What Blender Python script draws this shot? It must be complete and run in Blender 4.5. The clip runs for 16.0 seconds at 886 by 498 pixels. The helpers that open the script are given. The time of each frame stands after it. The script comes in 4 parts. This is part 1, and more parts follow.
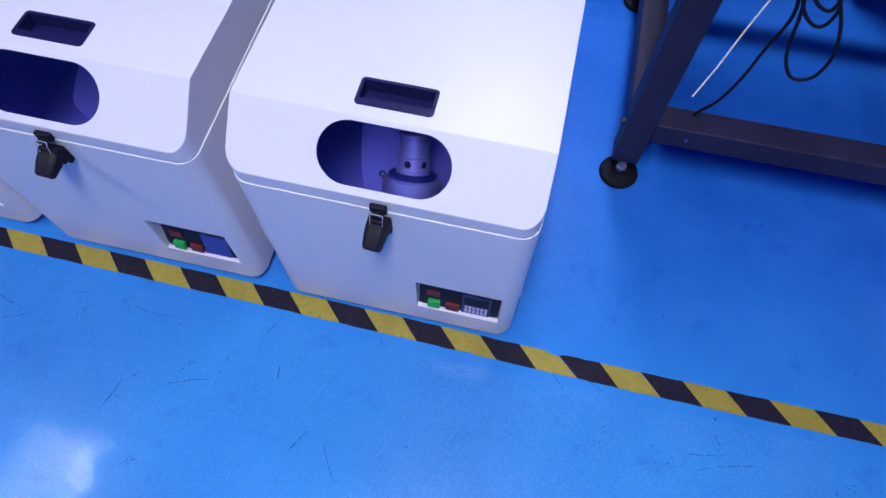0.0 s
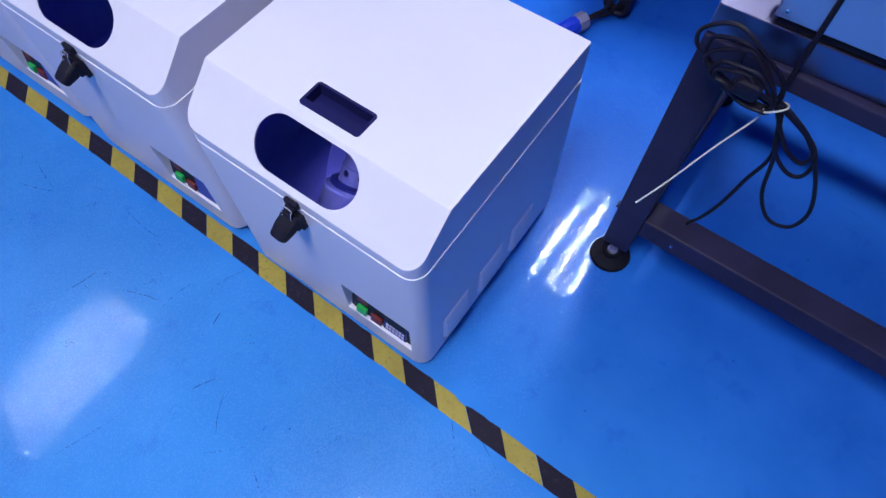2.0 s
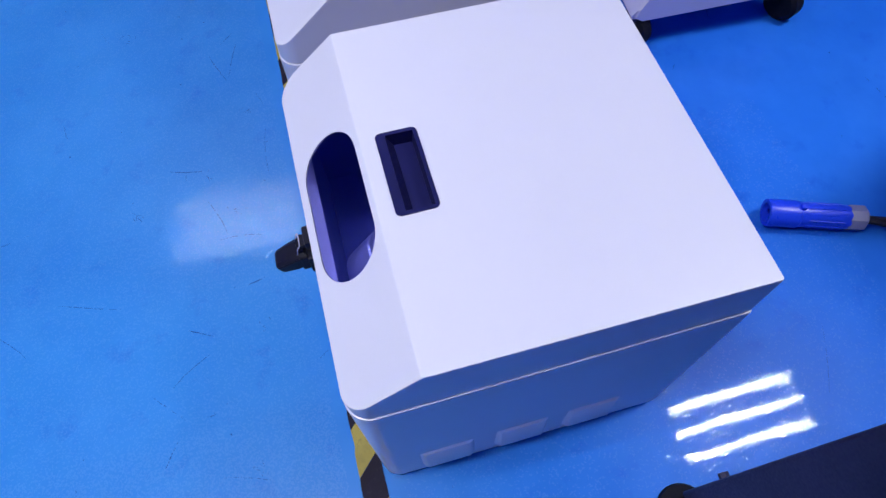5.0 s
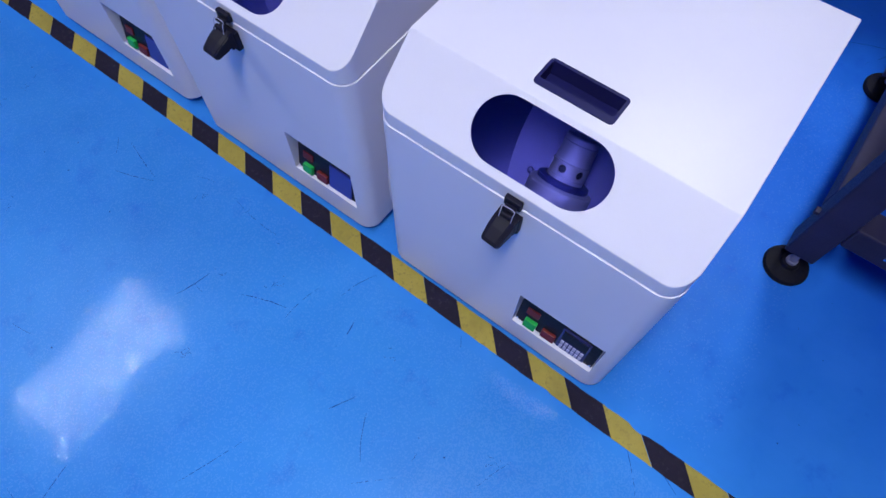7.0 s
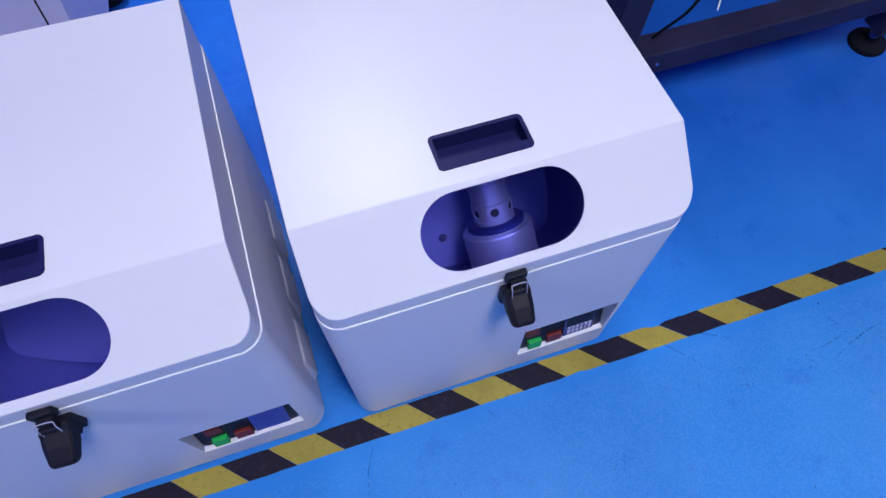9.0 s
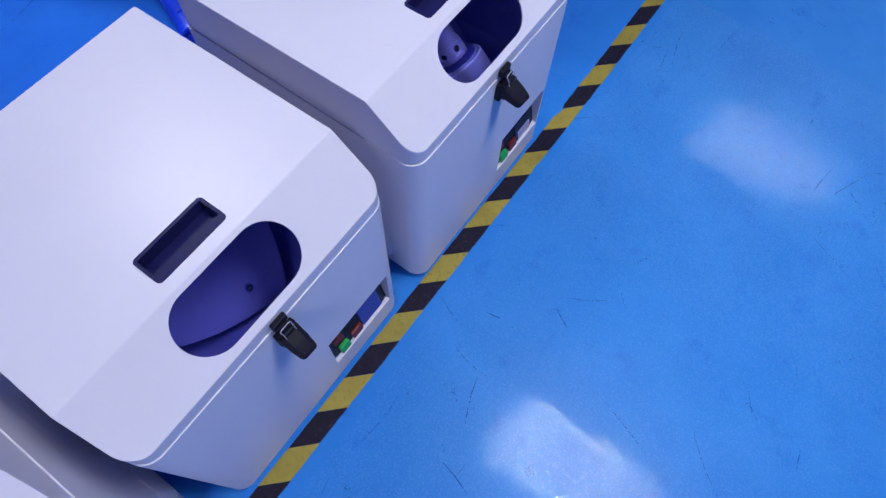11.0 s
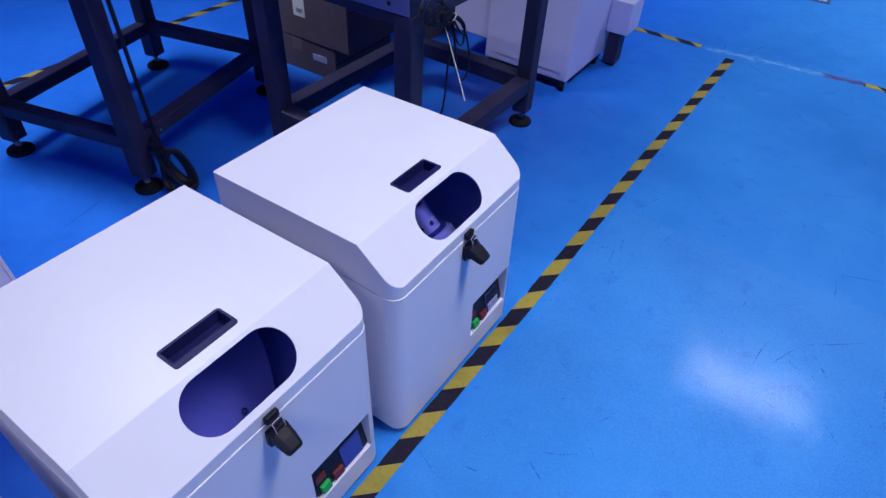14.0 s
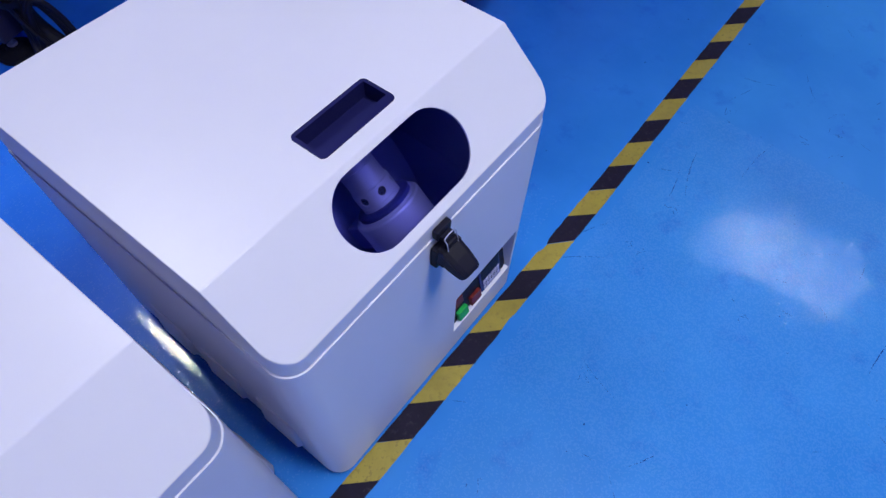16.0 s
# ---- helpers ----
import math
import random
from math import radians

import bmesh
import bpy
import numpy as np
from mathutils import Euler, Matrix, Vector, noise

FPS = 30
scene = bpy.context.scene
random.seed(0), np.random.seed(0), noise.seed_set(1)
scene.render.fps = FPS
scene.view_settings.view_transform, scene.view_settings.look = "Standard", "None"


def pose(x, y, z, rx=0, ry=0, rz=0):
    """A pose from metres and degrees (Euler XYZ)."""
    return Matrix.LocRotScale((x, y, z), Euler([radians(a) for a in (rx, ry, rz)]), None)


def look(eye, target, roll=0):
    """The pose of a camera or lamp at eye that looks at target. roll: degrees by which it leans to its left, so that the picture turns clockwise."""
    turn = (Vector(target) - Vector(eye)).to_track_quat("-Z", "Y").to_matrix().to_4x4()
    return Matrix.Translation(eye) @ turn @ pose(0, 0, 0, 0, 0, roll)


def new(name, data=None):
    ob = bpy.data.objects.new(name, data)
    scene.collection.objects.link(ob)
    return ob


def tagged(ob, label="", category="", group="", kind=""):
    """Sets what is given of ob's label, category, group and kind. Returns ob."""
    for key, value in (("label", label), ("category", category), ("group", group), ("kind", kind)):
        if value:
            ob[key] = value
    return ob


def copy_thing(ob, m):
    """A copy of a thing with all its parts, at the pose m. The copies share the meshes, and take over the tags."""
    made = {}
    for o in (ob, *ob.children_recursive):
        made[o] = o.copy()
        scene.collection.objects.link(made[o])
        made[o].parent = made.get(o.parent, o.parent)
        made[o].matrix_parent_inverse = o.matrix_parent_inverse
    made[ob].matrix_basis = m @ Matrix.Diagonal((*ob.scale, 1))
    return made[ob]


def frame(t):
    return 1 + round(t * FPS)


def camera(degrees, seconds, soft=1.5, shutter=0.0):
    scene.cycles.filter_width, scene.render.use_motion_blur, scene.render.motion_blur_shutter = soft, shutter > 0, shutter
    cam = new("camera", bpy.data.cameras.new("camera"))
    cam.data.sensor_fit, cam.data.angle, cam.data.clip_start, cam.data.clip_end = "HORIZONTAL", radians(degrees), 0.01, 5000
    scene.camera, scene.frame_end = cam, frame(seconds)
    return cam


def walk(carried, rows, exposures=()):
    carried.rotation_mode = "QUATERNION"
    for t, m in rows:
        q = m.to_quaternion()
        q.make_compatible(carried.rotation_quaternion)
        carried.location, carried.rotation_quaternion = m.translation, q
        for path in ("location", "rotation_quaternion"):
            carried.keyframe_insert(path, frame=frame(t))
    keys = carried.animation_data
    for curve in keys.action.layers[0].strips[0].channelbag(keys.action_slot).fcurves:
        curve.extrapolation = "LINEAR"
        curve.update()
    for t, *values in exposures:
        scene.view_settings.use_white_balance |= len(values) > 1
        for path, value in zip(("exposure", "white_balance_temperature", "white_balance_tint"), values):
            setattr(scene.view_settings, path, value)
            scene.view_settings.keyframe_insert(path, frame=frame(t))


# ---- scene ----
cam = camera(71.7, 16.0)
PATH = [
    (0, (0.421, -0.409, 1.275), (0.238, 0.42, -0.536), 0.5),
    (0.5, (0.501, -0.323, 1.3), (0.231, 0.487, -0.509), -0.0),
    (1, (0.567, -0.281, 1.279), (0.173, 0.483, -0.527), -0.8),
    (1.5, (0.658, -0.277, 1.286), (0.202, 0.469, -0.512), -1.2),
    (2, (0.717, -0.243, 1.309), (0.191, 0.444, -0.494), -1.8),
    (2.5, (0.722, -0.121, 1.307), (0.113, 0.525, -0.485), -2.1),
    (3, (0.705, 0.013, 1.272), (-0.004, 0.535, -0.524), -3.5),
    (3.5, (0.647, 0.085, 1.216), (-0.145, 0.514, -0.57), -4.0),
    (4, (0.631, 0.146, 1.187), (-0.222, 0.483, -0.591), -5.7),
    (4.5, (0.622, 0.16, 1.181), (-0.256, 0.405, -0.599), -5.1),
    (5, (0.64, 0.095, 1.151), (-0.259, 0.276, -0.627), -4.6),
    (5.2, (0.639, 0.032, 1.143), (-0.245, 0.218, -0.642), -4.0),
    (7.3, (0.351, -0.391, 1.181), (-0.048, 0.363, -0.628), 0.4),
    (7.5, (0.324, -0.374, 1.167), (0.003, 0.412, -0.644), 0.6),
    (8, (0.236, -0.329, 1.152), (0.15, 0.527, -0.654), 2.4),
    (8.2, (0.196, -0.31, 1.151), (0.197, 0.55, -0.655), 3.2),
    (10.3, (-0.251, -0.206, 1.199), (0.407, 0.299, -0.621), 4.1),
    (10.5, (-0.308, -0.214, 1.224), (0.385, 0.231, -0.599), 6.3),
    (11, (-0.412, -0.293, 1.278), (0.295, 0.129, -0.544), 5.2),
    (11.5, (-0.522, -0.38, 1.303), (0.203, 0.042, -0.512), 5.3),
    (12, (-0.593, -0.442, 1.394), (0.219, 0.048, -0.367), 4.4),
    (12.5, (-0.643, -0.462, 1.401), (0.302, 0.104, -0.269), 4.6),
    (13, (-0.658, -0.468, 1.396), (0.477, 0.245, -0.09), 3.8),
    (13.3, (-0.663, -0.472, 1.389), (0.584, 0.322, 0.042), 3.5),
    (13.5, (-0.669, -0.481, 1.375), (0.583, 0.319, 0.036), 3.4),
    (14, (-0.621, -0.479, 1.316), (0.623, 0.316, -0.033), 3.5),
    (14.5, (-0.461, -0.424, 1.258), (0.74, 0.334, -0.15), 3.9),
    (15, (-0.316, -0.387, 1.187), (0.791, 0.312, -0.325), 3.9),
    (15.5, (-0.181, -0.296, 1.106), (0.811, 0.334, -0.512), 4.1),
    (16, (-0.087, -0.218, 1.066), (0.766, 0.364, -0.647), 4.3),
]
EXPOSURES = [(0, 0.06), (1.5, 0.05), (3, 0.0), (4, -0.06), (5, -0.06), (7.5, -0.05), (8.2, -0.03), (10.5, -0.2), (11.5, -0.16), (12.5, -0.08), (13.5, 0.0), (14.5, 0.0), (16, -0.2)]
walk(cam, [(t, look(eye, target, roll)) for t, eye, target, roll in PATH], EXPOSURES)

# ---------------------------------------------------------------- world and lights
LAMP_WATTS, LAMP_SPREAD, LAMP_COLOUR = 13.0, 102, (0.87, 0.9, 0.88)
world = bpy.data.worlds.new("world")
scene.world = world
world.use_nodes = True
world.node_tree.nodes["Background"].inputs["Color"].default_value = (0.5, 0.6, 0.9, 1)
world.node_tree.nodes["Background"].inputs["Strength"].default_value = 0.02


# ---------------------------------------------------------------- materials
def material(name, color, rough=0.5, metal=0.0, spec=0.5, coat=0.0):
    m = bpy.data.materials.new(name)
    m.use_nodes = True
    b = m.node_tree.nodes["Principled BSDF"]
    b.inputs["Base Color"].default_value = (*color, 1)
    b.inputs["Roughness"].default_value = rough
    b.inputs["Metallic"].default_value = metal
    b.inputs["Specular IOR Level"].default_value = spec
    b.inputs["Coat Weight"].default_value = coat
    return m, m.node_tree.nodes, m.node_tree.links, b


def coords(nodes, links, scale=(1, 1, 1), turn=0.0):
    g = nodes.new("ShaderNodeNewGeometry")
    mp = nodes.new("ShaderNodeMapping")
    mp.inputs["Scale"].default_value = scale
    mp.inputs["Rotation"].default_value = (0, 0, turn)
    links.new(g.outputs["Position"], mp.inputs["Vector"])
    return mp.outputs["Vector"]


def noise_tex(nodes, links, vec, scale, detail=4.0, rough=0.55):
    n = nodes.new("ShaderNodeTexNoise")
    n.inputs["Scale"].default_value = scale
    n.inputs["Detail"].default_value = detail
    n.inputs["Roughness"].default_value = rough
    links.new(vec, n.inputs["Vector"])
    return n.outputs["Fac"]


def ramp(nodes, links, fac, stops):
    r = nodes.new("ShaderNodeValToRGB")
    els = r.color_ramp.elements
    while len(els) < len(stops):
        els.new(0.5)
    for e, (p, c) in zip(els, stops):
        e.position, e.color = p, (*c, 1) if len(c) == 3 else c
    links.new(fac, r.inputs["Fac"])
    return r.outputs["Color"]


def grey(v):
    return (v, v, v)


def mixed(nodes, links, fac, a, b, mode="MIX"):
    n = nodes.new("ShaderNodeMix")
    n.data_type, n.blend_type = "RGBA", mode
    for socket, v in ((n.inputs["Factor"], fac), (n.inputs["A"], a), (n.inputs["B"], b)):
        if isinstance(v, (int, float)):
            socket.default_value = v
        elif isinstance(v, tuple):
            socket.default_value = (*v, 1)
        else:
            links.new(v, socket)
    return n.outputs["Result"]


def relief(nodes, links, b, height, strength, distance=0.0005):
    n = nodes.new("ShaderNodeBump")
    n.inputs["Strength"].default_value = strength
    n.inputs["Distance"].default_value = distance
    links.new(height, n.inputs["Height"])
    links.new(n.outputs["Normal"], b.inputs["Normal"])


def worn(name, color, rough, metal=0.0, spec=0.5, grain=90.0, bump=0.15, spread=0.12, rspread=0.1):
    """A surface with grain and larger cloudy wear."""
    m, nodes, links, b = material(name, color, rough, metal, spec)
    v = coords(nodes, links)
    big = noise_tex(nodes, links, v, 6.0, 5)
    fine = noise_tex(nodes, links, v, grain, 3)
    lo = tuple(c * (1 - spread) for c in color)
    hi = tuple(min(1.0, c * (1 + spread)) for c in color)
    links.new(ramp(nodes, links, big, [(0.3, lo), (0.7, hi)]), b.inputs["Base Color"])
    links.new(ramp(nodes, links, fine, [(0.3, grey(max(0.02, rough - rspread))), (0.7, grey(min(1, rough + rspread)))]), b.inputs["Roughness"])
    relief(nodes, links, b, fine, bump, 0.00012 if metal > 0.5 else 0.0005)
    return m


def floor_material(name, flake=False):
    """Blue epoxy paint; its clear coat is scoured dull along the aisle, and only flakes of it keep their gloss."""
    m, nodes, links, b = material(name, (0.02, 0.17, 0.6), 0.34, spec=0.09)
    v = coords(nodes, links)
    big = noise_tex(nodes, links, v, 1.6, 3)
    mid = noise_tex(nodes, links, v, 5.0, 6, 0.62)
    base = ramp(nodes, links, big, [(0.3, (0.021, 0.16, 0.52)), (0.7, (0.031, 0.214, 0.618))])
    base = mixed(nodes, links, ramp(nodes, links, mid, [(0.42, grey(0.0)), (0.75, grey(0.4))]), base, (0.055, 0.266, 0.7))
    smudge = noise_tex(nodes, links, coords(nodes, links, (1, 1, 1), 0.6), 11.0, 5, 0.65)
    base = mixed(nodes, links, ramp(nodes, links, smudge, [(0.58, grey(0.0)), (0.74, grey(0.5))]), base, (0.014, 0.104, 0.495))
    split = nodes.new("ShaderNodeSeparateXYZ")
    links.new(v, split.inputs["Vector"])

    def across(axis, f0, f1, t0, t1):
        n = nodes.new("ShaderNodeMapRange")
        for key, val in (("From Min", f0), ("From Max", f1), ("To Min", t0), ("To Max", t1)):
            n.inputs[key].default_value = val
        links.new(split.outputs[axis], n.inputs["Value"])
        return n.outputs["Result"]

    # the base colour gets darker and bluer from y -0.15 back to 0.55
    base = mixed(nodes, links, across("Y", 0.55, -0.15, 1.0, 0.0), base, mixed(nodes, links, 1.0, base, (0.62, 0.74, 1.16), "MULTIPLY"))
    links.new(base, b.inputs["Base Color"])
    if flake:
        links.new(mixed(nodes, links, 0.09, base, (0.3, 0.45, 0.85)), b.inputs["Base Color"])
        b.inputs["Coat Weight"].default_value, b.inputs["Coat Roughness"].default_value = 0.5, 0.045
        return m
    worn_at = nodes.new("ShaderNodeMath")
    worn_at.operation = "MULTIPLY"
    links.new(across("Y", 0.35, -0.1, 0.0, 1.0), worn_at.inputs[0])
    links.new(across("X", 2.6, 1.7, 0.0, 1.0), worn_at.inputs[1])
    worn_at = worn_at.outputs["Value"]
    patch = noise_tex(nodes, links, v, 24.0, 4, 0.6)
    cloud = ramp(nodes, links, patch, [(0.34, grey(0.3)), (0.6, grey(1.0))])
    links.new(mixed(nodes, links, 1.0, cloud, mixed(nodes, links, worn_at, grey(COAT_CLEAR), grey(COAT_WORN)), "MULTIPLY"), b.inputs["Coat Weight"])
    links.new(mixed(nodes, links, worn_at, grey(0.018), grey(0.1)), b.inputs["Coat Roughness"])
    grain = noise_tex(nodes, links, coords(nodes, links, (1, 1, 1), 0.3), 140.0, 4, 0.6)
    relief(nodes, links, b, grain, 0.36, 0.00022)
    ripple = nodes.new("ShaderNodeBump")
    ripple.inputs["Distance"].default_value = 0.0003
    links.new(mixed(nodes, links, worn_at, grey(0.25), grey(0.4)), ripple.inputs["Strength"])
    links.new(noise_tex(nodes, links, coords(nodes, links, (1, 1, 1), 0.3), 90.0, 3, 0.55), ripple.inputs["Height"])
    links.new(ripple.outputs["Normal"], b.inputs["Coat Normal"])
    return m


COAT_CLEAR, COAT_WORN = 0.34, 0.05
FLOOR = floor_material("blue_floor_paint")
FLAKE = floor_material("glossy_blue_floor_paint", True)
WHITE = worn("white_powder_coat", (0.68, 0.665, 0.805), 0.34, spec=0.4, grain=700.0, bump=0.0, spread=0.015, rspread=0.015)
WHITE_PANEL = worn("white_sheet_metal", (0.56, 0.545, 0.82), 0.4, grain=300.0, bump=0.05, spread=0.03)
BLACK = worn("black_moulded_plastic", (0.009, 0.0085, 0.021), 0.5, spec=0.15, grain=500.0, bump=0.08)
CUP = worn("dark_cup_plastic", (0.013, 0.0135, 0.088), 0.42, spec=0.15, grain=400.0, bump=0.06)
RUBBER = worn("black_rubber", (0.005, 0.005, 0.0139), 0.7, spec=0.2, grain=200.0)
BLACK_STEEL = worn("black_painted_steel", (0.031, 0.028, 0.073), 0.5, spec=0.2, grain=240.0, bump=0.1, spread=0.25)
CHROME = worn("bright_steel", (0.72, 0.72, 0.855), 0.18, 1.0, grain=120.0, bump=0.03)
BRUSHED = worn("brushed_stainless", (0.21, 0.205, 0.346), 0.33, 1.0, grain=300.0, bump=0.0, spread=0.05, rspread=0.02)
LINER = worn("blue_grey_chamber_paint", (0.11, 0.11, 0.37), 0.55, grain=200.0)
JAR_STEEL = worn("satin_steel", (0.46, 0.47, 0.716), 0.36, 0.75, grain=900.0, bump=0.0, spread=0.03, rspread=0.02)
TURNTABLE = worn("satin_aluminium", (0.17, 0.17, 0.462), 0.5, 0.3, grain=700.0, bump=0.01, spread=0.04)
PANEL_BLACK = worn("black_panel_plate", (0.01, 0.009, 0.0208), 0.42, spec=0.25, grain=200.0, bump=0.03)
GREEN, *_ = material("green_button", (0.015, 0.36, 0.08), 0.35)
RED, *_ = material("red_button", (0.14, 0.012, 0.014), 0.4)
SCREEN, *_ = material("display_glass", (0.05, 0.05, 0.162), 0.12)
BLUE_SCREEN, *_ = material("blue_film_on_display", (0.04, 0.05, 0.312), 0.35)
SILVER_PRINT, *_ = material("silver_print", (0.4, 0.4, 0.578), 0.5)
GREY_PRINT, *_ = material("grey_print", (0.35, 0.35, 0.578), 0.6)


def tape_material(name, color, grime, amount, rough, spec):
    """Printed floor tape with dirt, rubbed spots and a slightly wavy surface."""
    m, nodes, links, b = material(name, color, rough, spec=spec)
    v = coords(nodes, links)
    cloud = noise_tex(nodes, links, v, 11.0, 5, 0.65)
    spots = noise_tex(nodes, links, v, 85.0, 5, 0.7)
    lo, hi = tuple(c * 0.78 for c in color), tuple(c * 1.12 for c in color)
    base = ramp(nodes, links, cloud, [(0.3, lo), (0.7, hi)])
    worn_at = mixed(nodes, links, 1.0, ramp(nodes, links, spots, [(0.54, grey(0.0)), (0.66, grey(amount))]), ramp(nodes, links, cloud, [(0.4, grey(0.25)), (0.62, grey(1.0))]), "MULTIPLY")
    links.new(mixed(nodes, links, worn_at, base, grime), b.inputs["Base Color"])
    relief(nodes, links, b, cloud, 0.25, 0.004)
    return m


YELLOW = tape_material("yellow_tape", (0.31, 0.24, 0.0404), (0.09, 0.07, 0.03), 0.6, 0.5, 0.3)
TAPE_BLACK = tape_material("black_tape", (0.012, 0.009, 0.024), (0.035, 0.03, 0.045), 0.6, 0.6, 0.12)
BLUE_PLASTIC = worn("blue_plug_plastic", (0.01, 0.05, 0.716), 0.35, grain=120.0)
GREY_PLASTIC = worn("grey_gland_plastic", (0.2, 0.2, 0.346), 0.5, grain=120.0)
CABLE = worn("black_cable_sheath", (0.009, 0.008, 0.0231), 0.5, spec=0.25, grain=200.0)
TIE, *_ = material("white_nylon_tie", (0.75, 0.75, 0.72), 0.4)
CARTON = worn("brown_carton", (0.09, 0.068, 0.095), 0.8, grain=60.0, spread=0.12)
CARTON_TAPE, *_ = material("brown_packing_tape", (0.14, 0.1, 0.11), 0.3)
PAPER, *_ = material("white_paper_label", (0.7, 0.7, 0.7), 0.7)
TERMINAL = worn("blue_terminal_plastic", (0.03, 0.05, 0.462), 0.4, grain=200.0)
# wall and ceiling blues are invented, to bounce bluish fill light
WALL = worn("blue_fill_wall", (0.11, 0.17, 0.855), 0.8, grain=120.0, spread=0.03)
CEIL = worn("blue_fill_ceiling", (0.3, 0.36, 0.86), 0.85, grain=120.0, spread=0.03)
HOUSING = worn("white_lamp_sheet", (0.8, 0.8, 0.8), 0.35, grain=120.0, spread=0.02)
LOUVRE = worn("dark_louvre_metal", (0.02, 0.02, 0.025), 0.7, 0.0, spec=0.05, grain=120.0, spread=0.03)
GLOW, *_, lit = material("lit_diffuser", (0.9, 0.9, 0.9), 0.5)
lit.inputs["Emission Color"].default_value = (0.9, 0.95, 1.0, 1)
lit.inputs["Emission Strength"].default_value = 2.0
SIGN_DARK, *_ = material("dark_sign_film", (0.02, 0.025, 0.104), 0.4)


def glass_material():
    m, nodes, links, b = material("smoked_acrylic", (0.46, 0.47, 0.95), 0.0)
    b.inputs["Transmission Weight"].default_value = 1.0
    b.inputs["IOR"].default_value = 1.49
    return m


GLASS = glass_material()


# ---------------------------------------------------------------- mesh tools
def part(name, bm, mat, parent=None, label="", smooth=None):
    me = bm
    if isinstance(bm, bmesh.types.BMesh):
        bmesh.ops.recalc_face_normals(bm, faces=bm.faces)
        me = bpy.data.meshes.new(name)
        bm.to_mesh(me)
        bm.free()
    me.name = name
    me.materials.clear()
    me.materials.append(mat)
    if smooth is not None:
        me.polygons.foreach_set("use_smooth", [True] * len(me.polygons))
        me.set_sharp_from_angle(angle=radians(smooth))
    ob = new(name, me)
    if parent is not None:
        ob.parent = parent
    if label:
        tagged(ob, label)
    return ob


def thing(name, label, category, at=None, group="", kind=""):
    ob = new(name)
    ob.empty_display_size = 0.05
    if at is not None:
        ob.matrix_basis = at
    return tagged(ob, label, category, group, kind)


def box(x0, x1, y0, y1, z0, z1, bevel=0.0, seg=2, bm=None, m=None):
    bm2 = bmesh.new()
    r = bmesh.ops.create_cube(bm2, size=1.0)
    for v in r["verts"]:
        v.co = Vector(((x0 + x1) / 2 + v.co.x * (x1 - x0), (y0 + y1) / 2 + v.co.y * (y1 - y0), (z0 + z1) / 2 + v.co.z * (z1 - z0)))
    if bevel:
        bmesh.ops.bevel(bm2, geom=bm2.edges[:], offset=bevel, segments=seg, profile=0.5, affect="EDGES")
    return merged(bm, bm2, m)


def merged(bm, bm2, m=None):
    if m is not None:
        bm2.transform(m)
    if bm is None:
        return bm2
    me = bpy.data.meshes.new("joined")
    bm2.to_mesh(me)
    bm2.free()
    bm.from_mesh(me)
    bpy.data.meshes.remove(me)
    return bm


def lathe(profile, seg=32, bm=None, m=None):
    """A turned solid from (radius, z) pairs."""
    bm2 = bmesh.new()
    rings = []
    for r, z in profile:
        if r < 1e-6:
            rings.append([bm2.verts.new((0, 0, z))])
        else:
            rings.append([bm2.verts.new((r * math.cos(2 * math.pi * i / seg), r * math.sin(2 * math.pi * i / seg), z)) for i in range(seg)])
    for a, b in zip(rings, rings[1:]):
        for i in range(seg):
            j = (i + 1) % seg
            if len(a) == 1 and len(b) == 1:
                continue
            if len(a) == 1:
                bm2.faces.new((a[0], b[i], b[j]))
            elif len(b) == 1:
                bm2.faces.new((a[i], a[j], b[0]))
            else:
                bm2.faces.new((a[i], a[j], b[j], b[i]))
    return merged(bm, bm2, m)


def prism(outline, z0, z1, bm=None, m=None):
    bm2 = bmesh.new()
    lo = [bm2.verts.new((x, y, z0)) for x, y in outline]
    hi = [bm2.verts.new((x, y, z1)) for x, y in outline]
    n = len(outline)
    bm2.faces.new(lo[::-1])
    bm2.faces.new(hi)
    for i in range(n):
        bm2.faces.new((lo[i], lo[(i + 1) % n], hi[(i + 1) % n], hi[i]))
    return merged(bm, bm2, m)


def rounded(x0, x1, y0, y1, rf, rb=None, seg=12):
    """Outline of a rectangle, with one radius at its front corners and one at the back."""
    rb = rf if rb is None else rb
    pts = []
    for cx, cy, r, a0 in ((x0 + rf, y0 + rf, rf, 180), (x1 - rf, y0 + rf, rf, 270), (x1 - rb, y1 - rb, rb, 0), (x0 + rb, y1 - rb, rb, 90)):
        for i in range(seg + 1):
            a = radians(a0 + 90 * i / seg)
            pts.append((cx + r * math.cos(a), cy + r * math.sin(a)))
    return pts


